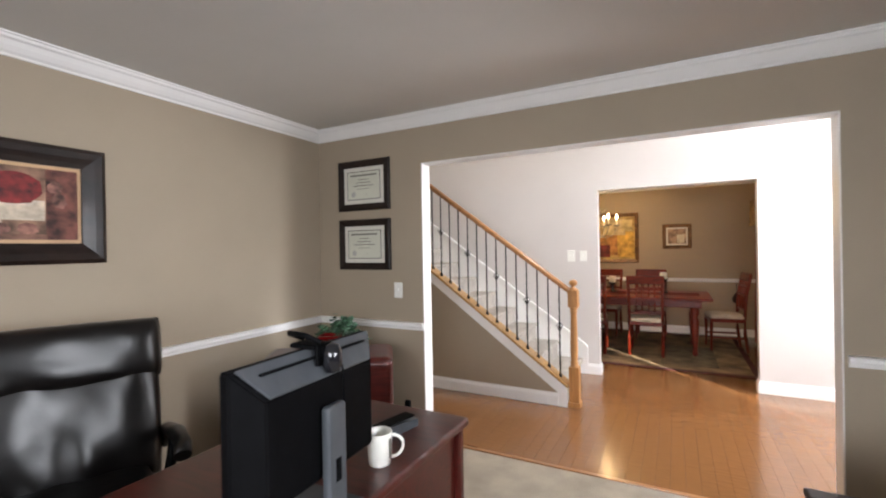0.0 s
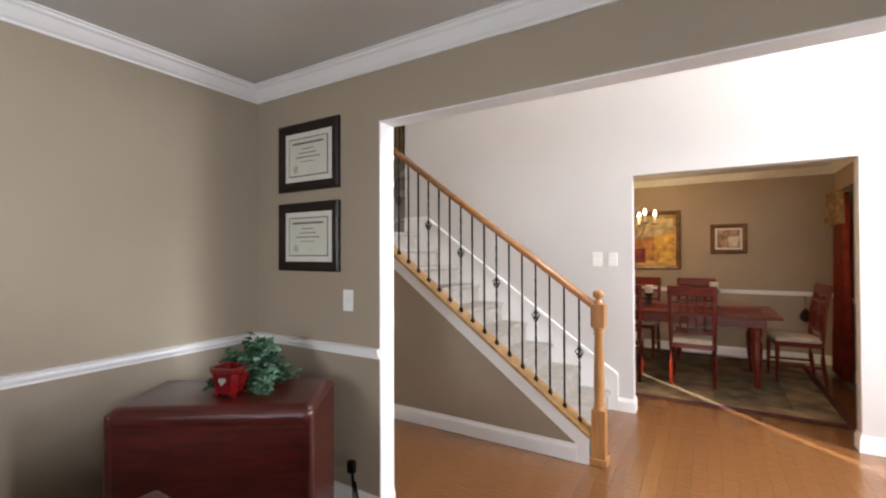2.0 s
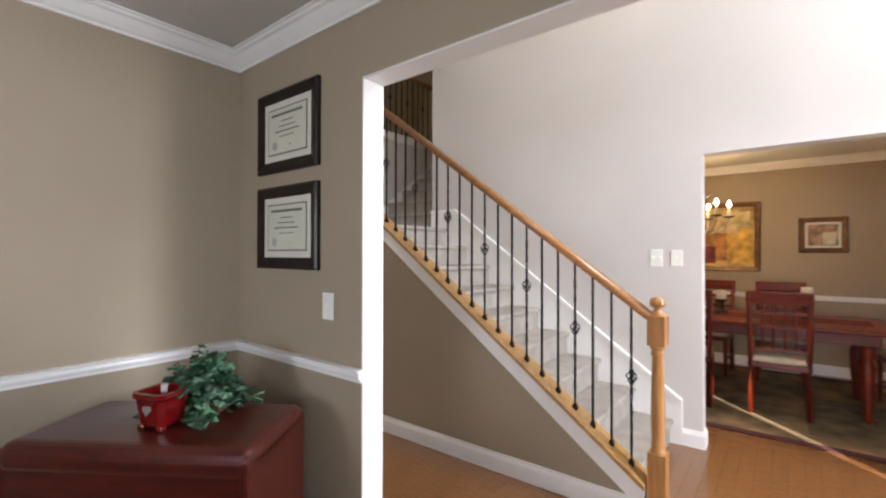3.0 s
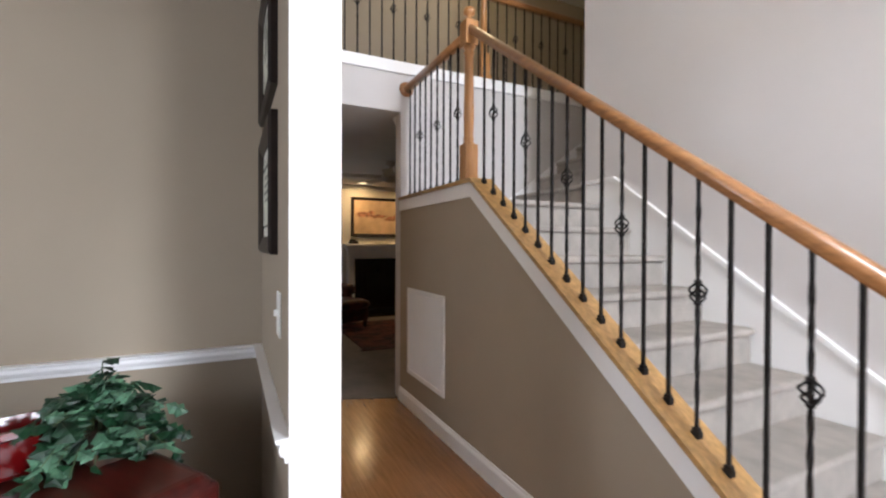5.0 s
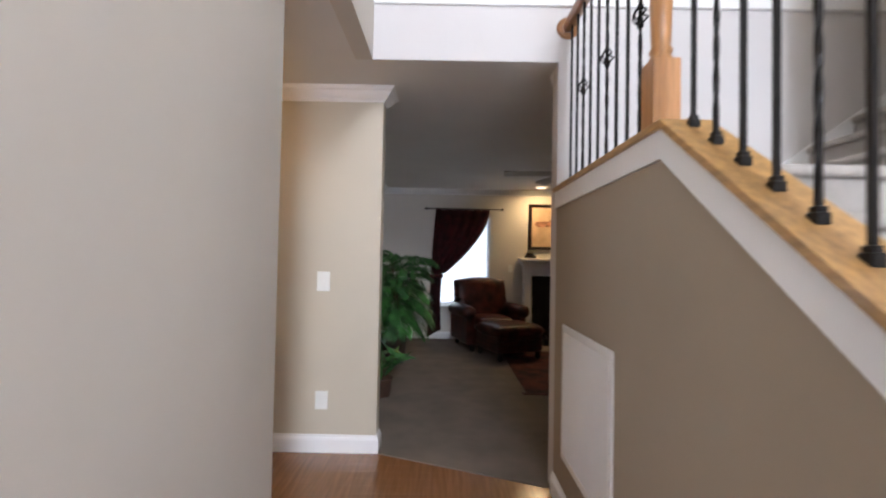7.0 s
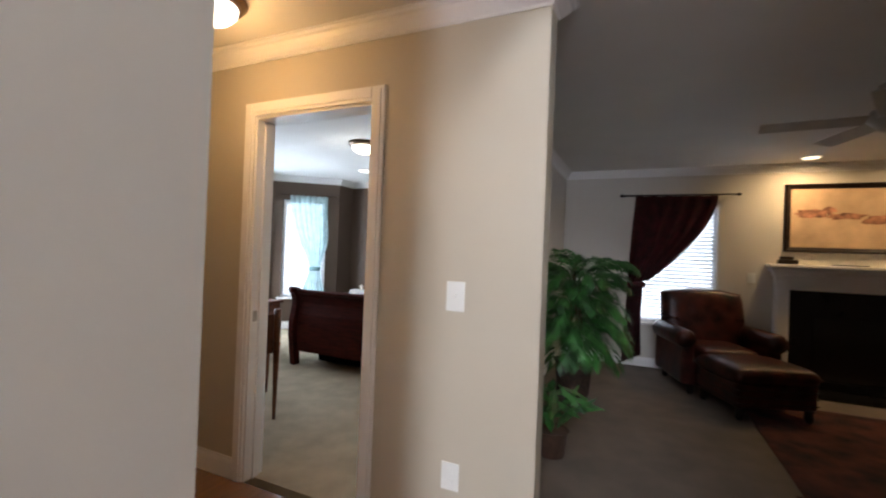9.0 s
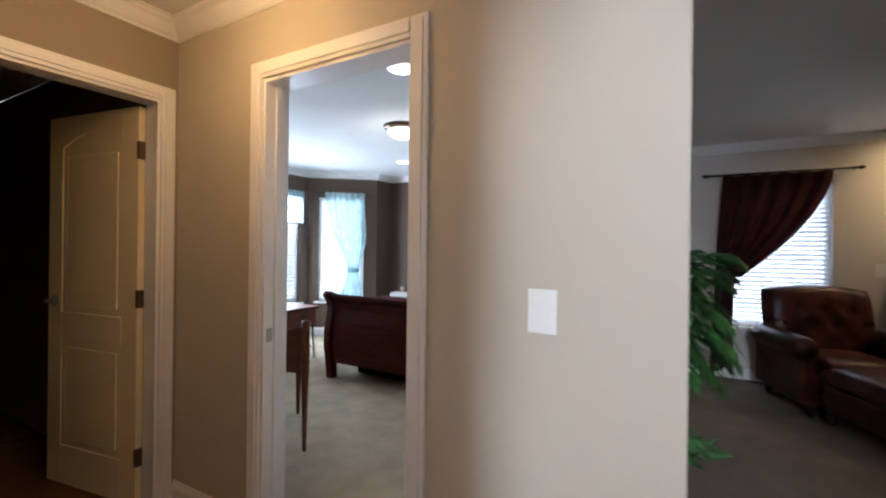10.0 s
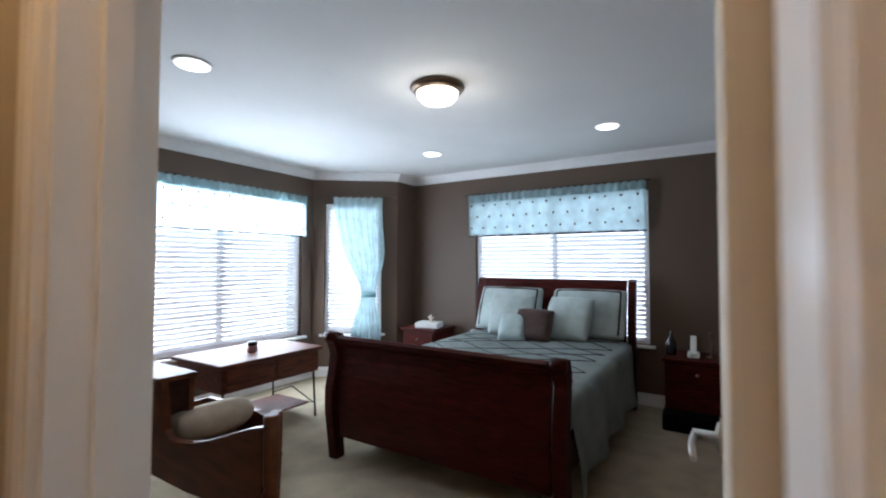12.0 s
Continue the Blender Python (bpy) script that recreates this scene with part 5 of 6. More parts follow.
club_chair((-7.90, 4.80, 0.006), 17)
club_chair((-4.80, 5.80, 0.004), 120, "sofa_chair", "brown leather club chair beside the stair wall")
ot = thing("ottoman", (-7.22, 5.02, 0.016), 24, "brown leather ottoman with turned feet", "ottoman")
part("base", box(-0.30, 0.30, -0.34, 0.34, 0.10, 0.32, 0.03, None, 3), BRLEATHER, ot)
b = cushion(0.66, 0.74, 0.19, 6, 0.28)
b.transform(pose(0, 0, 0.36))
part("cushion", b, BRLEATHER, ot, "", True)
for sx in (-0.26, 0.26):
    for sy in (-0.29, 0.29):
        part("foot", lathe([(0.022, 0), (0.038, 0.03), (0.032, 0.07), (0.04, 0.105)], 12, None, pose(sx, sy, 0)), DARKWOOD, ot)
for k in range(3):
    part("trim_band", box(-0.305, 0.305, -0.345, 0.345, 0.14 + 0.055 * k, 0.152 + 0.055 * k, 0.004), DARKWOOD, ot)

frug = thing("family_rug", (-6.55, 6.38, 0.006), 0, "dark red patterned rug before the fireplace", "rug")
part("field", box(-0.95, 0.95, -1.42, 1.42, 0.0, 0.010, 0.003), mat("dark_red_pile", (0.085, 0.018, 0.012), 0.95, vary=0.5, scale=5, bump=0.6, bump_scale=280), frug)
part("border", box(-1.0, -0.95, -1.46, 1.46, 0.0, 0.0105, 0.003), BURG, frug)
part("border", box(0.95, 1.0, -1.46, 1.46, 0.0, 0.0105, 0.003), BURG, frug)

fp = thing("fireplace", (XFAM, 6.287, 0), 90, "white painted mantel round a black fireplace", "fireplace")
BLACKM = mat("black_marble", (0.012, 0.011, 0.012), 0.25, vary=0.4, scale=5)
FW = 0.87
b = box(-FW, -0.735, -0.09, 0, 0, 1.21, 0.006)
box(0.735, FW, -0.09, 0, 0, 1.21, 0.006, b)
box(-0.735, 0.735, -0.088, 0, 1.062, 1.21, 0.006, b)
part("surround", b, TRIM, fp)
for sx in (-1, 1):
    part("pilaster", box(sx * 0.803 - 0.045, sx * 0.803 + 0.045, -0.105, -0.088, 0.12, 1.15, 0.004), TRIM, fp)
    part("plinth", box(sx * 0.803 - 0.068, sx * 0.803 + 0.068, -0.115, -0.001, 0.001, 0.12, 0.006), TRIM, fp)
b = box(-0.95, 0.95, -0.20, 0, 1.305, 1.342, 0.008)
box(-0.92, 0.92, -0.155, 0, 1.255, 1.305, 0.012, b)
box(-0.89, 0.89, -0.12, 0, 1.21, 1.255, 0.008, b)
part("mantel_shelf", b, TRIM, fp)
part("firebox", box(-0.735, 0.735, -0.06, -0.02, 0.0, 1.062), BLACKM, fp, "black marble facing")
part("glass_front", box(-0.52, 0.52, -0.07, -0.06, 0.12, 0.78, 0.004), mat("fire_glass", (0.006, 0.006, 0.006), 0.15), fp)
for k in range(5):
    part("louvre", box(-0.52, 0.52, -0.075, -0.061, 0.03 + 0.016 * k, 0.04 + 0.016 * k), IRON, fp)
part("hearth", box(-0.95, 0.95, -0.48, -0.12, 0.0, 0.022, 0.004), BLACKM, fp)
t = picture((XFAM, 6.25, 1.855), 90, 1.5, 0.75, 0.055, 0.035, DARKWOOD, "long beige landscape painting in a dark frame over the mantel", "framed_painting")
patch(t, "canvas", -0.705, 0.705, -0.33, 0.33, mat("peach_canvas", (0.60, 0.42, 0.26), 0.7, vary=0.18, scale=3), -0.010)
for k, (cx, cz, rx, rz) in enumerate(((-0.50, 0.05, 0.15, 0.045), (-0.22, 0.02, 0.17, 0.035), (0.08, -0.02, 0.16, 0.05), (0.33, 0.03, 0.15, 0.04), (-0.36, 0.09, 0.07, 0.03), (0.2, 0.05, 0.1, 0.03))):
    part("brush_stroke", oval(cx, cz, rx, rz, -0.0118 - 0.0013 * k, 26, 0.5, k), mat("russet_paint", (0.38, 0.17, 0.10), 0.7, vary=0.4, scale=18), t)
st = thing("mantel_ornament", (XFAM + 0.10, 5.52, 1.342), 0, "small dark box ornament on the mantel", "ornament")
part("body", box(-0.04, 0.04, -0.09, 0.09, 0, 0.05, 0.01), DARKWOOD, st)
part("lid", box(-0.03, 0.03, -0.07, 0.05, 0.05, 0.085, 0.012), DARKWOOD, st)
st = thing("mantel_tray", (XFAM + 0.10, 6.05, 1.342), 0, "thin dark tray on the mantel", "tray")
part("tray", box(-0.05, 0.05, -0.14, 0.14, 0, 0.014, 0.005), DARKWOOD, st)
st = thing("mantel_vase", (XFAM + 0.10, 6.95, 1.342), 0, "pale candle stand on the mantel", "ornament")
part("body", lathe([(0.04, 0), (0.015, 0.03), (0.012, 0.12), (0.04, 0.14), (0.035, 0.2), (0, 0.2)], 14), mat("pale_ceramic", (0.6, 0.55, 0.45), 0.4), st)
for k, (x, y) in enumerate(((-8.08, 5.62), (-8.08, 6.80))):
    s = thing("recessed_light", (x, y, H), 0, "round white recessed ceiling light", "lamp", "family room ceiling lights")
    part("ring", lathe([(0.055, -0.001), (0.095, -0.001), (0.09, -0.012), (0.06, -0.006)], 24), TRIM, s)
    part("lens", lathe([(0.0, -0.014), (0.07, -0.013), (0.075, -0.008)], 24), glow("warm_lens", (1.0, 0.75, 0.42), 3), s)
FANPAINT = mat("fan_paint", (0.50, 0.47, 0.42), 0.5, vary=0.05)
fan = thing("ceiling_fan", (-5.95, 5.42, 0), 0, "off-white ceiling fan with flat blades under the ceiling", "fan")
part("canopy", lathe([(0.07, H), (0.06, H - 0.05), (0.015, H - 0.07), (0.015, H - 0.15)], 18), FANPAINT, fan)
part("motor", lathe([(0.03, H - 0.14), (0.11, H - 0.16), (0.12, H - 0.22), (0.06, H - 0.28), (0.0, H - 0.285)], 22), FANPAINT, fan)
for k in range(5):
    b = box(0.12, 0.66, -0.065, 0.065, -0.004, 0.004, 0.003)
    b.transform(pose(0, 0, H - 0.21, 0, 0, 72 * k - 95) @ pose(0, 0, 0, 10, 0, 0))
    part("blade", b, FANPAINT, fan)

# potted palm
palm = thing("potted_palm", (-6.85, 3.50, 0.006), 0, "tall green palm in a dark woven pot by the wall", "plant")
part("pot", lathe([(0.13, 0), (0.15, 0.02), (0.17, 0.30), (0.19, 0.33), (0.175, 0.34), (0.15, 0.30), (0, 0.29)], 22), mat("dark_wicker", (0.05, 0.028, 0.018), 0.7, vary=0.4, scale=30, bump=0.5, bump_scale=60), palm)
part("pedestal", box(-0.14, 0.14, -0.14, 0.14, 0.0, 0.006), DARKWOOD, palm)
FROND = mat("palm_frond", (0.045, 0.15, 0.03), 0.5, vary=0.45, scale=9, random_object=0.3)
rr = random.Random(21)
for k in range(7):
    a = rr.random() * 6.28
    part("trunk", tube([(0.05 * math.cos(a), 0.05 * math.sin(a), 0.28), (0.06 * math.cos(a), 0.06 * math.sin(a), 0.7), (0.03 * math.cos(a + 1), 0.03 * math.sin(a + 1), 1.0 + 0.05 * k)], 0.012, 6), mat("palm_trunk", (0.09, 0.06, 0.03), 0.8, vary=0.3, scale=30), palm)


def frond(bm, base, a, length, droop, rise):
    pts = []
    for q in range(9):
        u = q / 8
        r_ = length * u * (1 - 0.15 * u)
        pts.append(Vector((base[0] + r_ * math.cos(a), base[1] + r_ * math.sin(a), base[2] + rise * u - droop * u * u)))
    tube(pts, 0.0045, 4, bm, 0.001)
    side = Vector((-math.sin(a), math.cos(a), 0))
    for q in range(34):
        u = 0.16 + 0.84 * q / 33
        i = min(int(u * 8), 7)
        p = pts[i].lerp(pts[i + 1], u * 8 - i)
        d = (pts[i + 1] - pts[i]).normalized()
        L = length * 0.42 * math.sin(math.pi * (0.12 + 0.8 * u)) + 0.04
        for s in (-1, 1):
            way = (side * s * 0.85 + d * 0.75 + Vector((0, 0, -0.15 - 0.3 * rr.random()))).normalized()
            w = d.cross(way).cross(way).normalized() * 0.009
            tip = p + way * L + Vector((0, 0, -0.10 * L))
            m_ = p + way * L * 0.5 + Vector((0, 0, 0.02))
            v = [bm.verts.new(c) for c in (p, m_ + w, tip, m_ - w)]
            bm.faces.new(v)


for k in range(48):
    b = bmesh.new()
    a = k * 2.399 + rr.random() * 0.5
    lvl = k / 48
    frond(b, (0.03 * math.cos(a), 0.03 * math.sin(a), 0.58 + 0.58 * lvl), a, 0.44 + 0.16 * rr.random(), 0.32 + 0.26 * rr.random(), 0.18 + 0.42 * lvl)
    for v in b.verts:
        v.co.y = max(v.co.y, -0.36)
    part("frond", b, FROND, palm)
bot = thing("floor_plant", (-5.45, 3.56, 0.006), 0, "low plant with broad drooping green leaves", "plant")
part("pot", lathe([(0.08, 0), (0.1, 0.16), (0.11, 0.17), (0.09, 0.16), (0, 0.15)], 18), mat("clay_pot", (0.10, 0.05, 0.03), 0.7, vary=0.2, scale=20), bot)
b = bmesh.new()
for k in range(26):
    a = k * 2.4
    m = pose(0.03 * math.cos(a), 0.03 * math.sin(a), 0.15 + 0.014 * k, 0, -55 + 4 * k * 0.9, math.degrees(a))
    leaf_into(b, m, 0.24 + 0.1 * rr.random(), 0.07)
part("leaves", b, FROND, bot)

# ---------------- side hall ----------------
DOORPAINT = mat("cream_door_paint", (0.72, 0.66, 0.55), 0.6, vary=0.03, scale=3, spec=0.3)
BRONZE = mat("brushed_bronze", (0.16, 0.11, 0.075), 0.35, metal=0.9, vary=0.1, scale=30)
NICKEL = mat("satin_nickel", (0.45, 0.42, 0.38), 0.3, metal=1.0, vary=0.05)


def dome_light(at, label, strength):
    t = thing("ceiling_light", (at[0], at[1], H), 0, label, "lamp")
    part("rim", lathe([(0.0, -0.001), (0.165, -0.001), (0.17, -0.012), (0.155, -0.03), (0.135, -0.045), (0.13, -0.04)], 32), BRONZE, t, smooth=True)
    part("dome", lathe([(0.13, -0.04), (0.125, -0.065), (0.10, -0.092), (0.06, -0.108), (0, -0.114)], 32), glow("lit_dome", (1.0, 0.86, 0.66), strength), t, smooth=True)
    return t


dome_light((-3.79, 2.24), "lit frosted dome light in the side hall ceiling", 5)


def panel_door(name, hinge, turn, w, h, label, knob_x, paint, arch=True):
    """Two panel door leaf; hinge at the origin, leaf along +x, thick in y."""
    t = thing(name, hinge, turn, label, "door")
    th = 0.035
    b = box(0, w, -th / 2 + 0.006, th / 2 - 0.006, 0.008, h)
    st = 0.115
    for s in (-1, 1):
        y0, y1 = sorted((s * (th / 2 - 0.0065), s * th / 2))
        for x0, x1, z0, z1 in ((0, st, 0.008, h), (w - st, w, 0.008, h), (st, w - st, 0.008, 0.22), (st, w - st, 0.80, 0.95)):
            box(x0, x1, y0, y1, z0, z1, 0.002, b)
        arc = [(st, h)] + [(st, h - 0.17)] + [(st + (w - 2 * st) * k / 12, h - 0.17 + 0.07 * math.sin(math.pi * k / 12)) for k in range(1, 12)] + [(w - st, h - 0.17), (w - st, h)]
        prism(arc, "y", y0, y1, b)
        for x0, x1, z0, z1 in ((st + 0.04, w - st - 0.04, 0.26, 0.76), (st + 0.04, w - st - 0.04, 0.99, h - 0.22)):
            box(x0, x1, *sorted((s * (th / 2 - 0.0065), s * (th / 2 - 0.0015))), z0, z1, 0.0045, b)
    part("leaf", b, paint, t)
    for z in (0.25, 1.05, 1.80):
        part("hinge", box(-0.012, 0.012, -th / 2 - 0.006, th / 2 + 0.002, z - 0.045, z + 0.045, 0.003), BRONZE, t)
    for s in (-1, 1):
        b = lathe([(0.032, 0), (0.032, 0.006), (0.012, 0.012), (0.011, 0.05), (0, 0.052)], 18, None, pose(w - 0.065, s * th / 2, 1.01, -90 * s, 0, 0))
        tube([(w - 0.06, s * (th / 2 + 0.045), 1.01), (w - 0.12, s * (th / 2 + 0.05), 1.008), (w - 0.165, s * (th / 2 + 0.046), 0.998)], 0.009, 8, b, 0.006)
        part("lever_handle", b, NICKEL, t, "satin nickel lever handle")
    return t


# Side door colour is raised and yellowed to carry the hall lamp's light.
tagged(panel_door("door_side", (-4.135, 1.285, 0), -81, 0.72, 2.02, "cream two panel door open into a dark room, lamplight in its colour", 0.65, mat("lamplit_door_paint", (0.86, 0.74, 0.47), 0.5, vary=0.03, scale=3)), "", "", "", "structure")
tagged(panel_door("door_bedroom", (XB - 0.155, YBD1 - 0.018, 0), 180, 0.73, 2.02, "white two panel bedroom door standing open", 0.7, DOORPAINT), "", "", "", "structure")
sp = thing("strike_plate", (XB - 0.03, YBD0 + 0.018, 0.93), 0, "satin nickel strike plate in the door jamb", "strike plate")
part("plate", box(-0.015, 0.015, 0, 0.002, -0.03, 0.03, 0.0008), NICKEL, sp)

# ---------------- bedroom ----------------
BEDWOOD = mat("dark_cherry_bed", (0.055, 0.0055, 0.003), 0.42, vary=0.3, scale=5, spec=0.13, stretch=(9, 1.5, 9))
AQUA = mat("pale_aqua_quilt", (0.48, 0.55, 0.53), 0.8, vary=0.10, scale=7, bump=0.5, bump_scale=9)
SHEER = mat("aqua_sheer", (0.64, 0.76, 0.78), 0.8, vary=0.10, scale=9, trans=0.55)
BAND = mat("chocolate_band", (0.05, 0.028, 0.02), 0.8)

bed = thing("sleigh_bed", (-6.27, 1.335, 0.004), 0, "dark cherry sleigh bed with rolled foot and headboard", "bed")
HW = 0.80
prof = [(0.02, 0.16), (0.035, 0.30), (0.045, 0.45), (0.030, 0.58), (0.005, 0.70), (0.01, 0.77), (0.04, 0.80), (0.065, 0.815), (0.07, 0.84), (0.05, 0.855), (0.02, 0.85), (-0.015, 0.83), (-0.035, 0.78), (-0.035, 0.70), (-0.01, 0.58), (0.005, 0.45), (-0.005, 0.30), (-0.02, 0.16)]
part("footboard", prism(prof, "y", -HW + 0.06, HW - 0.06), BEDWOOD, bed)
for s in (-1, 1):
    o = [(-0.05, 0), (0.03, 0), (0.055, 0.2), (0.075, 0.34), (0.075, 0.48), (0.045, 0.62), (0.03, 0.72), (0.055, 0.79), (0.085, 0.82), (0.09, 0.85), (0.07, 0.875), (0.03, 0.875), (-0.03, 0.85), (-0.055, 0.78), (-0.045, 0.66), (-0.02, 0.5), (-0.03, 0.25)]
    b = prism(o, "y", s * HW - 0.035, s * HW + 0.035)
    part("foot_post", b, BEDWOOD, bed)
    part("scroll", lathe([(0, -0.042), (0.032, -0.04), (0.036, 0), (0.032, 0.04), (0, 0.042)], 16, None, pose(0.06, s * HW, 0.845, 90, 0, 0)), BEDWOOD, bed)
    part("side_rail", box(-2.15, -0.03, s * 0.745 - 0.02, s * 0.745 + 0.02, 0.16, 0.36, 0.01), BEDWOOD, bed)
    part("head_post", prism([(-2.24, 0), (-2.16, 0), (-2.17, 0.6), (-2.21, 1.0), (-2.25, 1.18), (-2.31, 1.20), (-2.30, 1.1), (-2.25, 0.8)], "y", s * HW - 0.035, s * HW + 0.035), BEDWOOD, bed)
part("headboard", prism([(-2.21, 0.2), (-2.185, 0.2), (-2.19, 0.7), (-2.215, 1.0), (-2.24, 1.15), (-2.27, 1.19), (-2.31, 1.18), (-2.30, 1.14), (-2.26, 1.1), (-2.235, 0.8)], "y", -HW + 0.05, HW - 0.05), BEDWOOD, bed)
part("mattress", box(-2.17, -0.06, -0.72, 0.72, 0.20, 0.585, 0.05, None, 4), mat("mattress_cloth", (0.6, 0.6, 0.58), 0.9), bed)
bx = thing("under_bed_box", (-6.95, 1.25, 0.004), 0, "dark storage box under the bed", "box")
part("box", box(-0.5, 0.42, -0.6, 0.6, 0, 0.13, 0.02), BLACKP, bx)

# comforter: draped grid
com = thing("comforter", (-6.27, 1.335, 0.0), 0, "pale aqua comforter with stitched diamonds, hanging over the bed side", "bedding")
b = bmesh.new()
NX, NY = 44, 56
rr = random.Random(8)
rows = []
for j in range(NY + 1):
    s = (j / NY * 2 - 1) * 1.28
    row = []
    for i in range(NX + 1):
        x = -2.12 + 2.06 * i / NX
        side = abs(s)
        edge = 0.755
        if side < edge:
            y, z = s, 0.615 + 0.012 * math.sin(x * 7 + s * 5) + 0.02 * (1 - (side / edge) ** 4)
        else:
            d = side - edge
            k = min(d / 0.10, 1)
            y = math.copysign(edge + 0.055 * math.sin(k * math.pi / 2) + 0.10 * d + 0.028 * math.sin(x * 11 + 2 * s) * min(d * 3, 1), s)
            z = 0.63 - 0.04 * k - max(d - 0.06, 0) * 0.93
        row.append(b.verts.new((x, y, max(z, 0.075))))
    rows.append(row)
for a, c in zip(rows, rows[1:]):
    for i in range(NX):
        f = b.faces.new((a[i], a[i + 1], c[i + 1], c[i]))
        f.smooth = True
bmesh.ops.solidify(b, geom=b.faces[:], thickness=0.012)
part("quilt", b, AQUA, com)
for k in range(-3, 9):
    for sgn in (-1, 1):
        x0, y0 = -2.0 + 0.3 * k, -0.72
        pts = []
        for q in range(13):
            yy = y0 + 1.44 * q / 12
            xx = x0 + (0.9 * q / 12 if sgn > 0 else 0.9 - 0.9 * q / 12)
            if -2.05 < xx < -0.1:
                pts.append((xx, yy, 0.622 + 0.012 * math.sin(xx * 7 + yy * 5) + 0.02 * (1 - (abs(yy) / 0.8) ** 4)))
        if len(pts) > 2:
            part("stitch", tube(pts, 0.003, 4), BAND, com)


def pillow(x, y, z, w, h, tilt, turn, m, label, band=None):
    t = thing("pillow", (x, y, z), turn, label, "pillow", "pillows on the bed")
    b = cushion(w, h, 0.15, int(w * 100 + y * 10), 0.42, 0.006)
    b.transform(pose(0, 0, 0, tilt, 0, 0) @ pose(0, h / 2, 0))
    part("cover", b, m, t, "", True)
    if band:
        for s in (-1, 1):
            bb = tube([(s * w * 0.42, -h * 0.42 + h / 2, 0.042), (s * w * 0.43, h / 2, 0.058), (s * w * 0.42, h * 0.42 + h / 2, 0.042)], 0.010, 6)
            bb.transform(pose(0, 0, 0, tilt, 0, 0))
            part("edge_band", bb, BAND, t)
        bb = tube([(-w * 0.42, h * 0.92, 0.042), (0, h * 0.93, 0.058), (w * 0.42, h * 0.92, 0.042)], 0.010, 6)
        bb.transform(pose(0, 0, 0, tilt, 0, 0))
        part("edge_band", bb, BAND, t)
    return t


pillow(-8.31, 0.92, 0.645, 0.72, 0.50, 66, 90, AQUA, "aqua pillow sham edged with brown band", True)
pillow(-8.31, 1.74, 0.645, 0.72, 0.50, 66, 90, AQUA, "aqua pillow sham edged with brown band", True)
pillow(-8.11, 1.04, 0.645, 0.45, 0.44, 60, 98, AQUA, "square aqua cushion on the bed")
pillow(-8.09, 1.60, 0.645, 0.45, 0.44, 60, 82, AQUA, "square aqua cushion with striped band")
pillow(-7.88, 1.36, 0.645, 0.36, 0.32, 58, 92, mat("chocolate_velvet", (0.06, 0.03, 0.022), 0.7, vary=0.2, scale=20), "brown velvet throw cushion on the bed")
pillow(-7.82, 1.19, 0.642, 0.27, 0.27, 52, 98, mat("pale_aqua_satin", (0.45, 0.55, 0.54), 0.5, vary=0.1, scale=12), "small pale aqua cushion")


def valance(name, at, turn, w, h):
    t = thing(name, at, turn, "aqua valance with brown dots and dark hem band", "curtain")
    b = drape(w, h, 0.014, 9, 1.0, 1.0, None, int(w * 10), 0, 60, 10)
    part("cloth", b, SHEER, t)
    b = drape(w, 0.09, 0.018, 26, 1.0, 1.0, None, 4, 0, 120, 4)
    b.transform(pose(0, -0.012, 0.0))
    part("gathered_top", b, SHEER, t)
    b = drape(w, 0.018, 0.014, 9, 1.0, 1.0, None, int(w * 10), 0, 60, 2)
    b.transform(pose(0, -0.006, -h + 0.012))
    part("hem_band", b, BAND, t, "dark brown hem band")
    for j in range(3):
        for i in range(int(w / 0.15) + 1):
            x = -w / 2 + 0.05 + 0.15 * i + (0.075 if j % 2 else 0)
            if x < w / 2 - 0.02:
                part("dot", lathe([(0, 0), (0.012, 0.002), (0.008, 0.006), (0, 0.007)], 8, None, pose(x, -0.014, -0.13 - 0.13 * j, 90, 0, 0)), BAND, t)
    part("rod", tube([(-w / 2 - 0.05, 0, 0.0), (w / 2 + 0.05, 0, 0.0)], 0.01, 8), BRONZE, t)
    for s in (-1, 1):
        part("finial", lathe([(0.0, -0.02), (0.018, 0), (0.0, 0.03)], 10, None, pose(s * (w / 2 + 0.06), 0, 0, 0, 90 * s, 0)), BRONZE, t)
        part("bracket", box(s * (w / 2 + 0.02) - 0.006, s * (w / 2 + 0.02) + 0.006, 0, 0.086, -0.008, 0.008, 0.002), BRONZE, t)
    return t


valance("window_valance", (XBH + 0.085, 1.30, 2.155), 90, 1.92, 0.485)
valance("window_valance", (-6.54, YBAY + 0.085, 2.135), 180, 1.92, 0.475)
sc = thing("side_curtain", (-8.28 + 0.6126 * 0.47 + 0.067, YBS - 0.7904 * 0.47 + 0.052, 2.15), 180 - 52.22, "sheer aqua curtain tied back at the bay side window", "curtain")
b = drape(0.56, 1.95, 0.022, 7, 1.05, 0.62, (0.60, 0.30, 0.13), 6, 0, 70, 34)
part("panel", b, SHEER, sc)
part("tie_band", lathe([(0.085, -0.03), (0.092, 0), (0.088, 0.03)], 18, None, pose(0.13, -0.005, -1.17) @ Matrix.Diagonal((1, 0.45, 1, 1))), mat("teal_tie", (0.20, 0.36, 0.38), 0.7), sc)
part("rod", tube([(-0.42, 0, 0.0), (0.42, 0, 0.0)], 0.01, 8), BRONZE, sc)
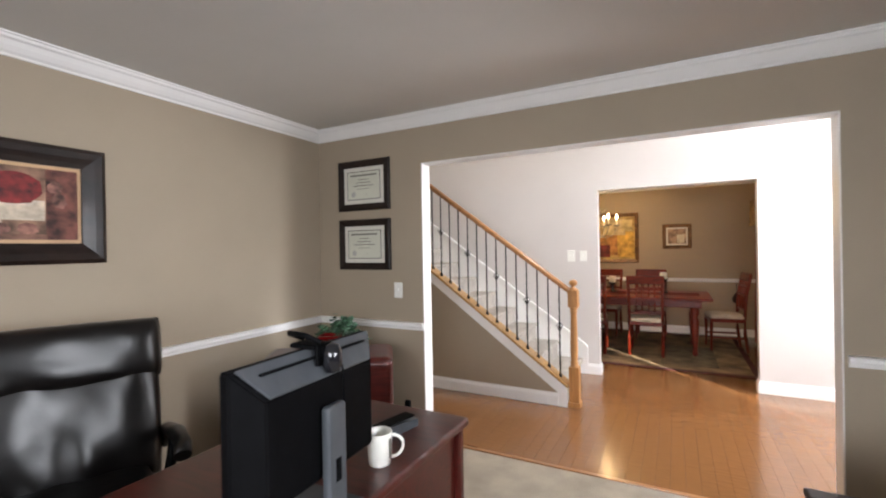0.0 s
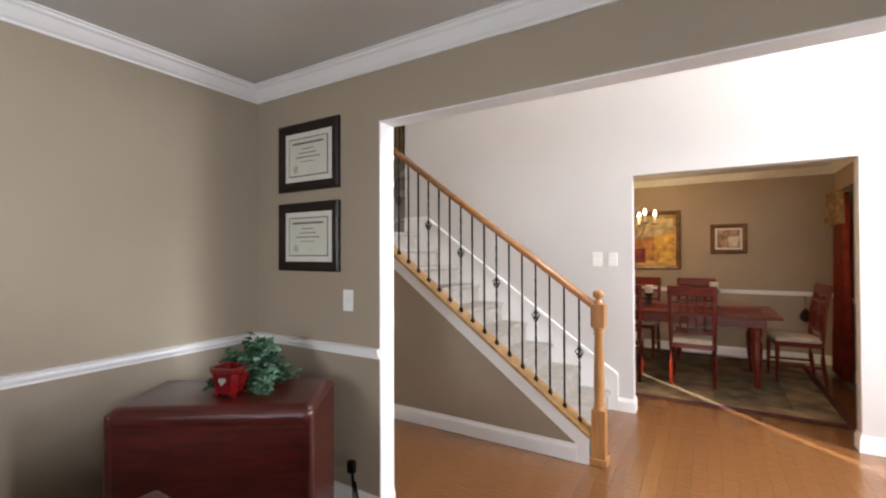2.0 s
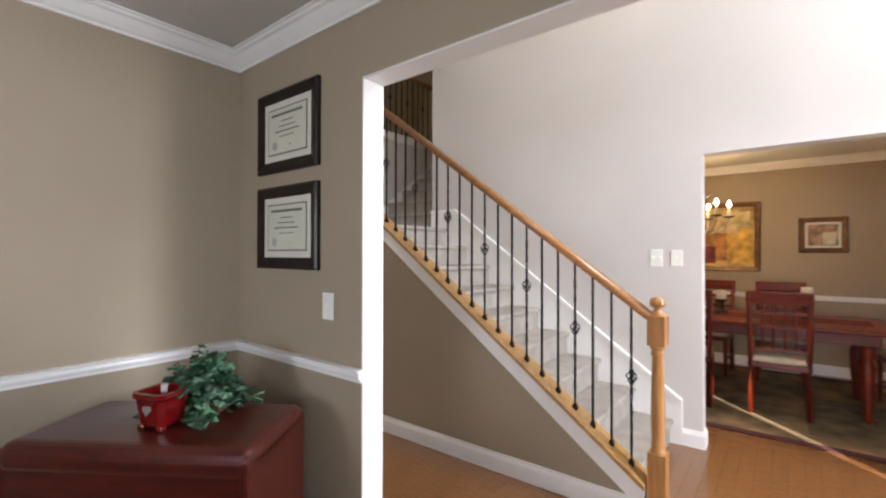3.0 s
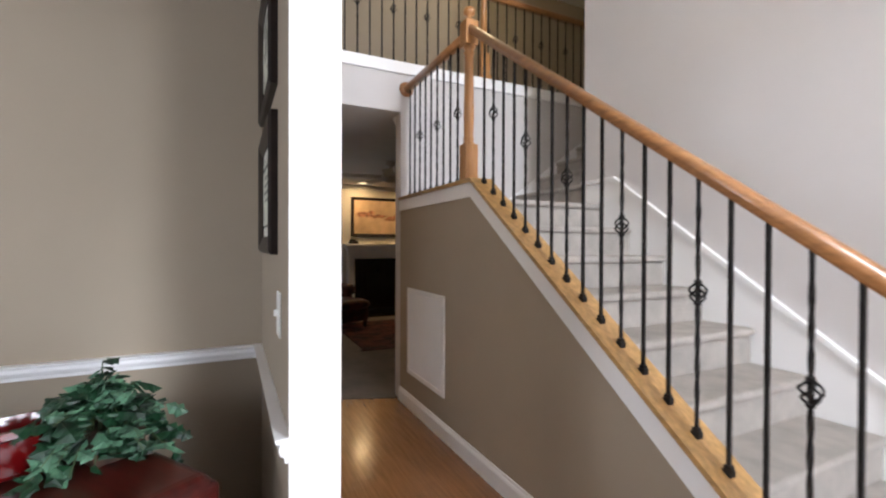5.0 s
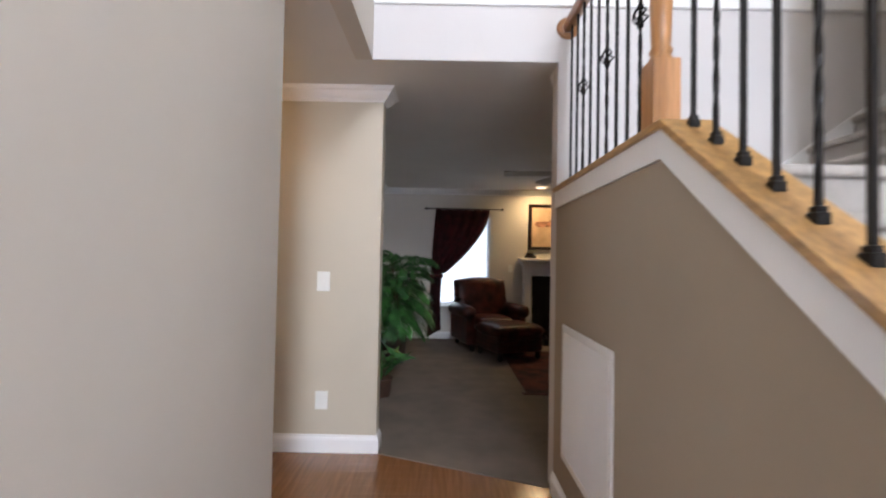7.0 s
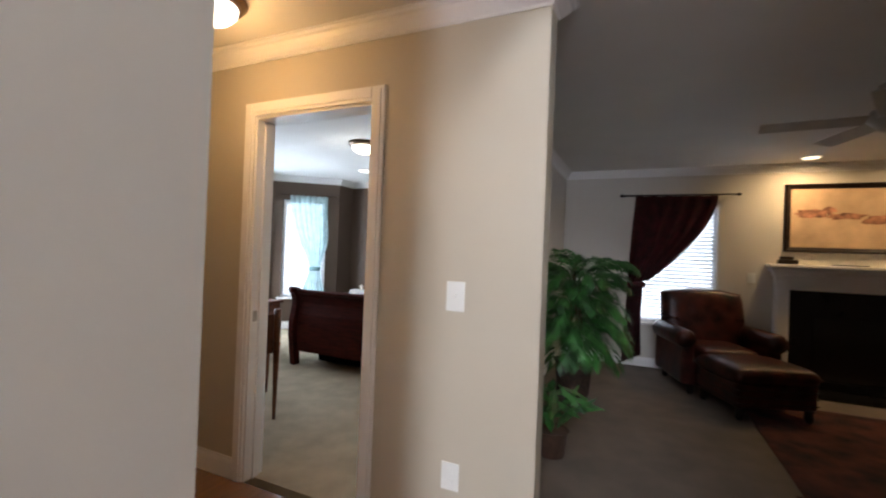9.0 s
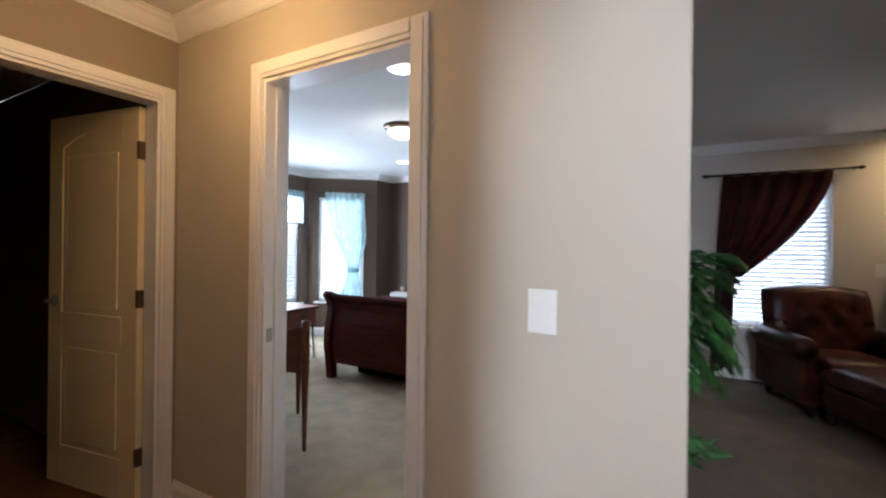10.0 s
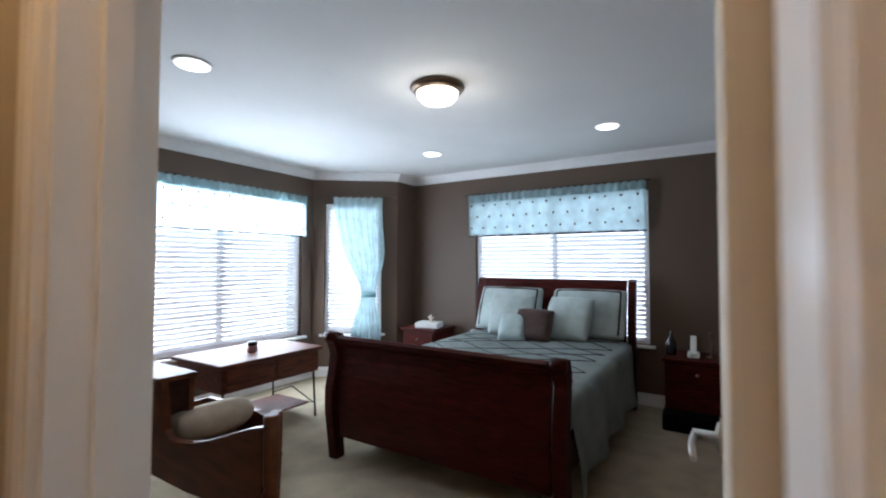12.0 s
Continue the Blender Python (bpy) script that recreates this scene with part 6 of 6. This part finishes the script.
for s in (-1, 1):
    part("finial", lathe([(0.0, -0.02), (0.018, 0), (0.0, 0.03)], 10, None, pose(s * 0.43, 0, 0, 0, 90 * s, 0)), BRONZE, sc)

HONEY = mat("walnut_table", (0.11, 0.026, 0.010), 0.5, vary=0.3, scale=5, spec=0.2, stretch=(1.5, 9, 9))
dk = thing("sewing_table", (-6.33, -0.52, 0.004), 0, "walnut sewing table on slim black iron legs", "table")
part("top", box(-0.48, 0.48, -0.34, 0.34, 0.585, 0.615, 0.008), HONEY, dk)
part("case", box(-0.45, 0.45, -0.31, 0.31, 0.40, 0.584, 0.006), HONEY, dk)
for x in (-0.22, 0.22):
    part("drawer_front", box(x - 0.2, x + 0.2, 0.31, 0.322, 0.42, 0.57, 0.004), HONEY, dk)
for sx in (-0.42, 0.42):
    for sy in (-0.28, 0.28):
        part("leg", tube([(sx, sy, 0.40), (sx * 1.04, sy * 1.04, 0)], 0.009, 8), IRON, dk)
    part("brace", tube([(sx, -0.28, 0.12), (sx, 0.0, 0.22), (sx, 0.28, 0.12)], 0.006, 6), IRON, dk)
part("shelf", box(-0.43, 0.43, -0.22, 0.22, 0.10, 0.115, 0.004), HONEY, dk)
jar = thing("candle_jar", (-6.30, -0.47, 0.619), 0, "small pink candle jar with a dark lid", "jar")
part("glass", lathe([(0.038, 0), (0.042, 0.01), (0.042, 0.05), (0.034, 0.055), (0, 0.055)], 18), mat("pink_wax", (0.40, 0.22, 0.24), 0.25), jar)
part("lid", lathe([(0.036, 0.055), (0.038, 0.06), (0.038, 0.08), (0.03, 0.085), (0, 0.086)], 18), DARKWOOD, jar)

# Telephone bench: cushioned seat beside a small raised top.
ws = thing("telephone_bench", (0.03, 0.04, 0.004), 0, "walnut telephone bench with a curved side panel and tapered legs", "desk")
OLDWOOD = mat("old_walnut", (0.16, 0.052, 0.017), 0.42, vary=0.18, scale=5, spec=0.3, stretch=(6, 1.2, 6))
side = [(1.47, 0.50), (1.47, 0.80)] + [(1.47 - 0.60 * k / 8, 0.80 - 0.165 * math.sin(math.pi / 2 * k / 8) ** 1.3) for k in range(1, 9)] + [(0.83, 0.66), (0.80, 0.85), (0.40, 0.85), (0.40, 0.46), (1.0, 0.46)]
part("side_panel", prism(side, "x", -5.035, -5.005), OLDWOOD, ws)
part("side_panel", prism([(0.95, 0.46), (0.95, 0.60), (0.83, 0.62), (0.40, 0.62), (0.40, 0.46)], "x", -5.46, -5.43), OLDWOOD, ws)
b = cushion(0.36, 0.34, 0.16, 3, 0.35)
b.transform(pose(-5.235, 0.70, 0.595, 22, 0, 0))
part("seat_cushion", b, CREAM, ws, "cream padded cushion", True)
part("metal_leg", tube([(-5.22, 0.80, 0.46), (-5.22, 1.01, 0.0)], 0.009, 8), IRON, ws)
part("metal_brace", tube([(-5.22, 0.95, 0.12), (-5.22, 0.44, 0.12)], 0.006, 6), IRON, ws)
part("upper_top", box(-5.15, -4.985, 0.38, 0.815, 0.85, 0.872, 0.005), OLDWOOD, ws)
part("seat_board", box(-5.429, -5.036, 0.42, 0.95, 0.47, 0.50, 0.004), OLDWOOD, ws)
part("inner_panel", box(-5.145, -5.12, 0.40, 0.80, 0.501, 0.849, 0.004), OLDWOOD, ws)
part("back_board", box(-5.429, -5.036, 0.40, 0.42, 0.46, 0.62, 0.004), OLDWOOD, ws)
for x in (-5.445, -5.02):
    b = bmesh.new()
    lv = [(0.012, 0.0), (0.02, 0.35), (0.026, 0.56), (0.03, 0.58), (0.022, 0.60), (0.027, 0.62), (0.027, 0.84), (0.02, 0.845)]
    lathe(lv, 8, b, pose(x, 1.50 if x > -5.2 else 0.97, 0))
    if x < -5.2:
        bmesh.ops.scale(b, vec=(1, 1, 0.76), verts=b.verts[:])
    part("front_leg", b, OLDWOOD, ws)
    part("rear_leg", lathe([(0.012, 0), (0.024, 0.46)], 8, None, pose(x, 0.44, 0)), OLDWOOD, ws)
for nm, y0, y1, ztop in (("nightstand", -0.36, 0.13, 0.60), ("nightstand", 2.41, 2.93, 0.56)):
    n_ = thing(nm, (-8.40, (y0 + y1) / 2, 0.004), 0, "dark cherry bedside table with drawer", "table", "bedside tables")
    hw = (y1 - y0) / 2
    part("top", box(-0.22, 0.24, -hw, hw, ztop - 0.03, ztop, 0.006), BEDWOOD, n_)
    part("body", box(-0.21, 0.21, -hw + 0.02, hw - 0.02, 0.12, ztop - 0.031, 0.005), BEDWOOD, n_)
    part("drawer", box(0.21, 0.224, -hw + 0.04, hw - 0.04, ztop - 0.19, ztop - 0.05, 0.004), BEDWOOD, n_)
    part("handle", lathe([(0.012, 0), (0.008, 0.012), (0.014, 0.022), (0, 0.026)], 10, None, pose(0.224, 0, ztop - 0.12, 0, 90, 0)), BRONZE, n_)
    for sx in (-0.19, 0.19):
        for sy in (-hw + 0.04, hw - 0.04):
            part("leg", box(sx - 0.02, sx + 0.02, sy - 0.02, sy + 0.02, 0, 0.125, 0.004), BEDWOOD, n_)
bk = thing("book_stack", (-8.35, -0.07, 0.604), 12, "white box with small figurine on the bedside table", "box")
part("box", box(-0.11, 0.11, -0.14, 0.14, 0, 0.06, 0.006), mat("white_card", (0.7, 0.69, 0.66), 0.7), bk)
fg = thing("figurine", (-8.35, -0.05, 0.664), 0, "small cream figurine on the white box", "ornament")
b = lathe([(0.028, 0), (0.03, 0.008), (0.012, 0.02), (0.022, 0.045), (0.012, 0.06), (0.018, 0.075), (0, 0.09)], 12)
tube([(0, 0.015, 0.04), (0, 0.045, 0.06)], 0.006, 6, b)
tube([(0, -0.015, 0.04), (0, -0.04, 0.065)], 0.006, 6, b)
link("figure", b, mat("cream_china", (0.7, 0.6, 0.5), 0.3), fg)
ph = thing("cordless_phone", (-8.32, 2.64, 0.564), 90, "white cordless telephone in its cradle", "telephone")
part("cradle", box(-0.045, 0.045, -0.05, 0.05, 0, 0.045, 0.01), PLATE, ph)
b = box(-0.024, 0.024, -0.014, 0.014, 0, 0.15, 0.008)
b.transform(pose(0, 0.01, 0.03, -14, 0, 0))
part("handset", b, PLATE, ph)
part("keypad", box(-0.016, 0.016, -0.05, -0.048, 0.01, 0.035), GREYP, ph)
vz = thing("glass_bottle", (-8.36, 2.47, 0.564), 0, "dark glass bottle on the bedside table", "bottle")
part("bottle", lathe([(0.04, 0), (0.042, 0.1), (0.015, 0.15), (0.014, 0.2), (0, 0.2)], 14), mat("dark_glass", (0.02, 0.02, 0.022), 0.08), vz)
vz = thing("slim_lamp", (-8.36, 2.77, 0.564), 0, "slim metal stand on the bedside table", "ornament")
part("stand", lathe([(0.035, 0), (0.035, 0.01), (0.006, 0.02), (0.006, 0.19), (0.02, 0.2), (0, 0.22)], 12), BRONZE, vz)
bb = thing("floor_box", (-8.15, 2.62, 0.004), 0, "dark low box on the carpet by the bedside table", "box")
part("box", box(-0.12, 0.12, -0.2, 0.2, 0, 0.14, 0.012), BLACKP, bb)

for x, y in ((-7.64, 2.10), (-7.65, 0.43), (-5.315, 0.384), (-5.21, 2.118)):
    s = thing("recessed_light", (x, y, H), 0, "round white lit recessed ceiling light", "lamp", "bedroom ceiling lights")
    part("ring", lathe([(0.06, -0.001), (0.10, -0.001), (0.095, -0.010), (0.065, -0.006)], 24), TRIM, s)
    part("lens", lathe([(0.0, -0.014), (0.08, -0.013), (0.085, -0.008)], 24), glow("cool_lens", (1.0, 0.95, 0.88), 4), s)
dome_light((-6.29, 1.36), "lit frosted dome light with bronze rim in the bedroom", 5)

# ---------------- plank floor ----------------
PW, PL = 0.083, 1.3
bm = box(-PW / 2 + 0.0003, PW / 2 - 0.0003, -PL / 2 + 0.0004, PL / 2 - 0.0004, -0.008, 0.0, 0.0006, None, 1)
plank_ob = link("plank", bm, PLANK)
plank_mesh = plank_ob.data
bpy.data.objects.remove(plank_ob)
rng = random.Random(5)
loose = bmesh.new()
count = 0
nx = int((XFR + 4.25) / PW)
for i in range(nx):
    xc = -4.245 + PW * (i + 0.5)
    y0, y1 = (YN if xc < XE else YH - 0.05), (8.88 if xc > -2.15 else (YC if xc < -0.5 else 8.88))
    y = y0 - rng.random() * PL
    while y < y1:
        a, c = max(y, y0), min(y + PL, y1)
        y += PL
        if c - a < 0.05 or (xc < -0.75 and a > YS) or (xc < XF - 0.3 and a > YS):
            continue
        near = -2.2 < xc < 1.6 and a < YC + 0.3 and count < 300
        if near:
            o = new("plank", plank_mesh)
            o.parent, o.location, o.scale = FLOOR, (xc, (a + c) / 2, 0), (1, (c - a) / PL, 1)
            count += 1
        else:
            box(xc - PW / 2 + 0.0003, xc + PW / 2 - 0.0003, a + 0.0004, c - 0.0004, -0.008, 0.0, 0, loose)
tagged(link("planks", loose, PLANK, FLOOR), kind="stuff")
b = box(-1.302, 1.075, YH - 0.062, YH - 0.03, -0.004, 0.008, 0.003)
struct("trim_threshold", b, OAKDARK, "narrow oak threshold strip at the office carpet")
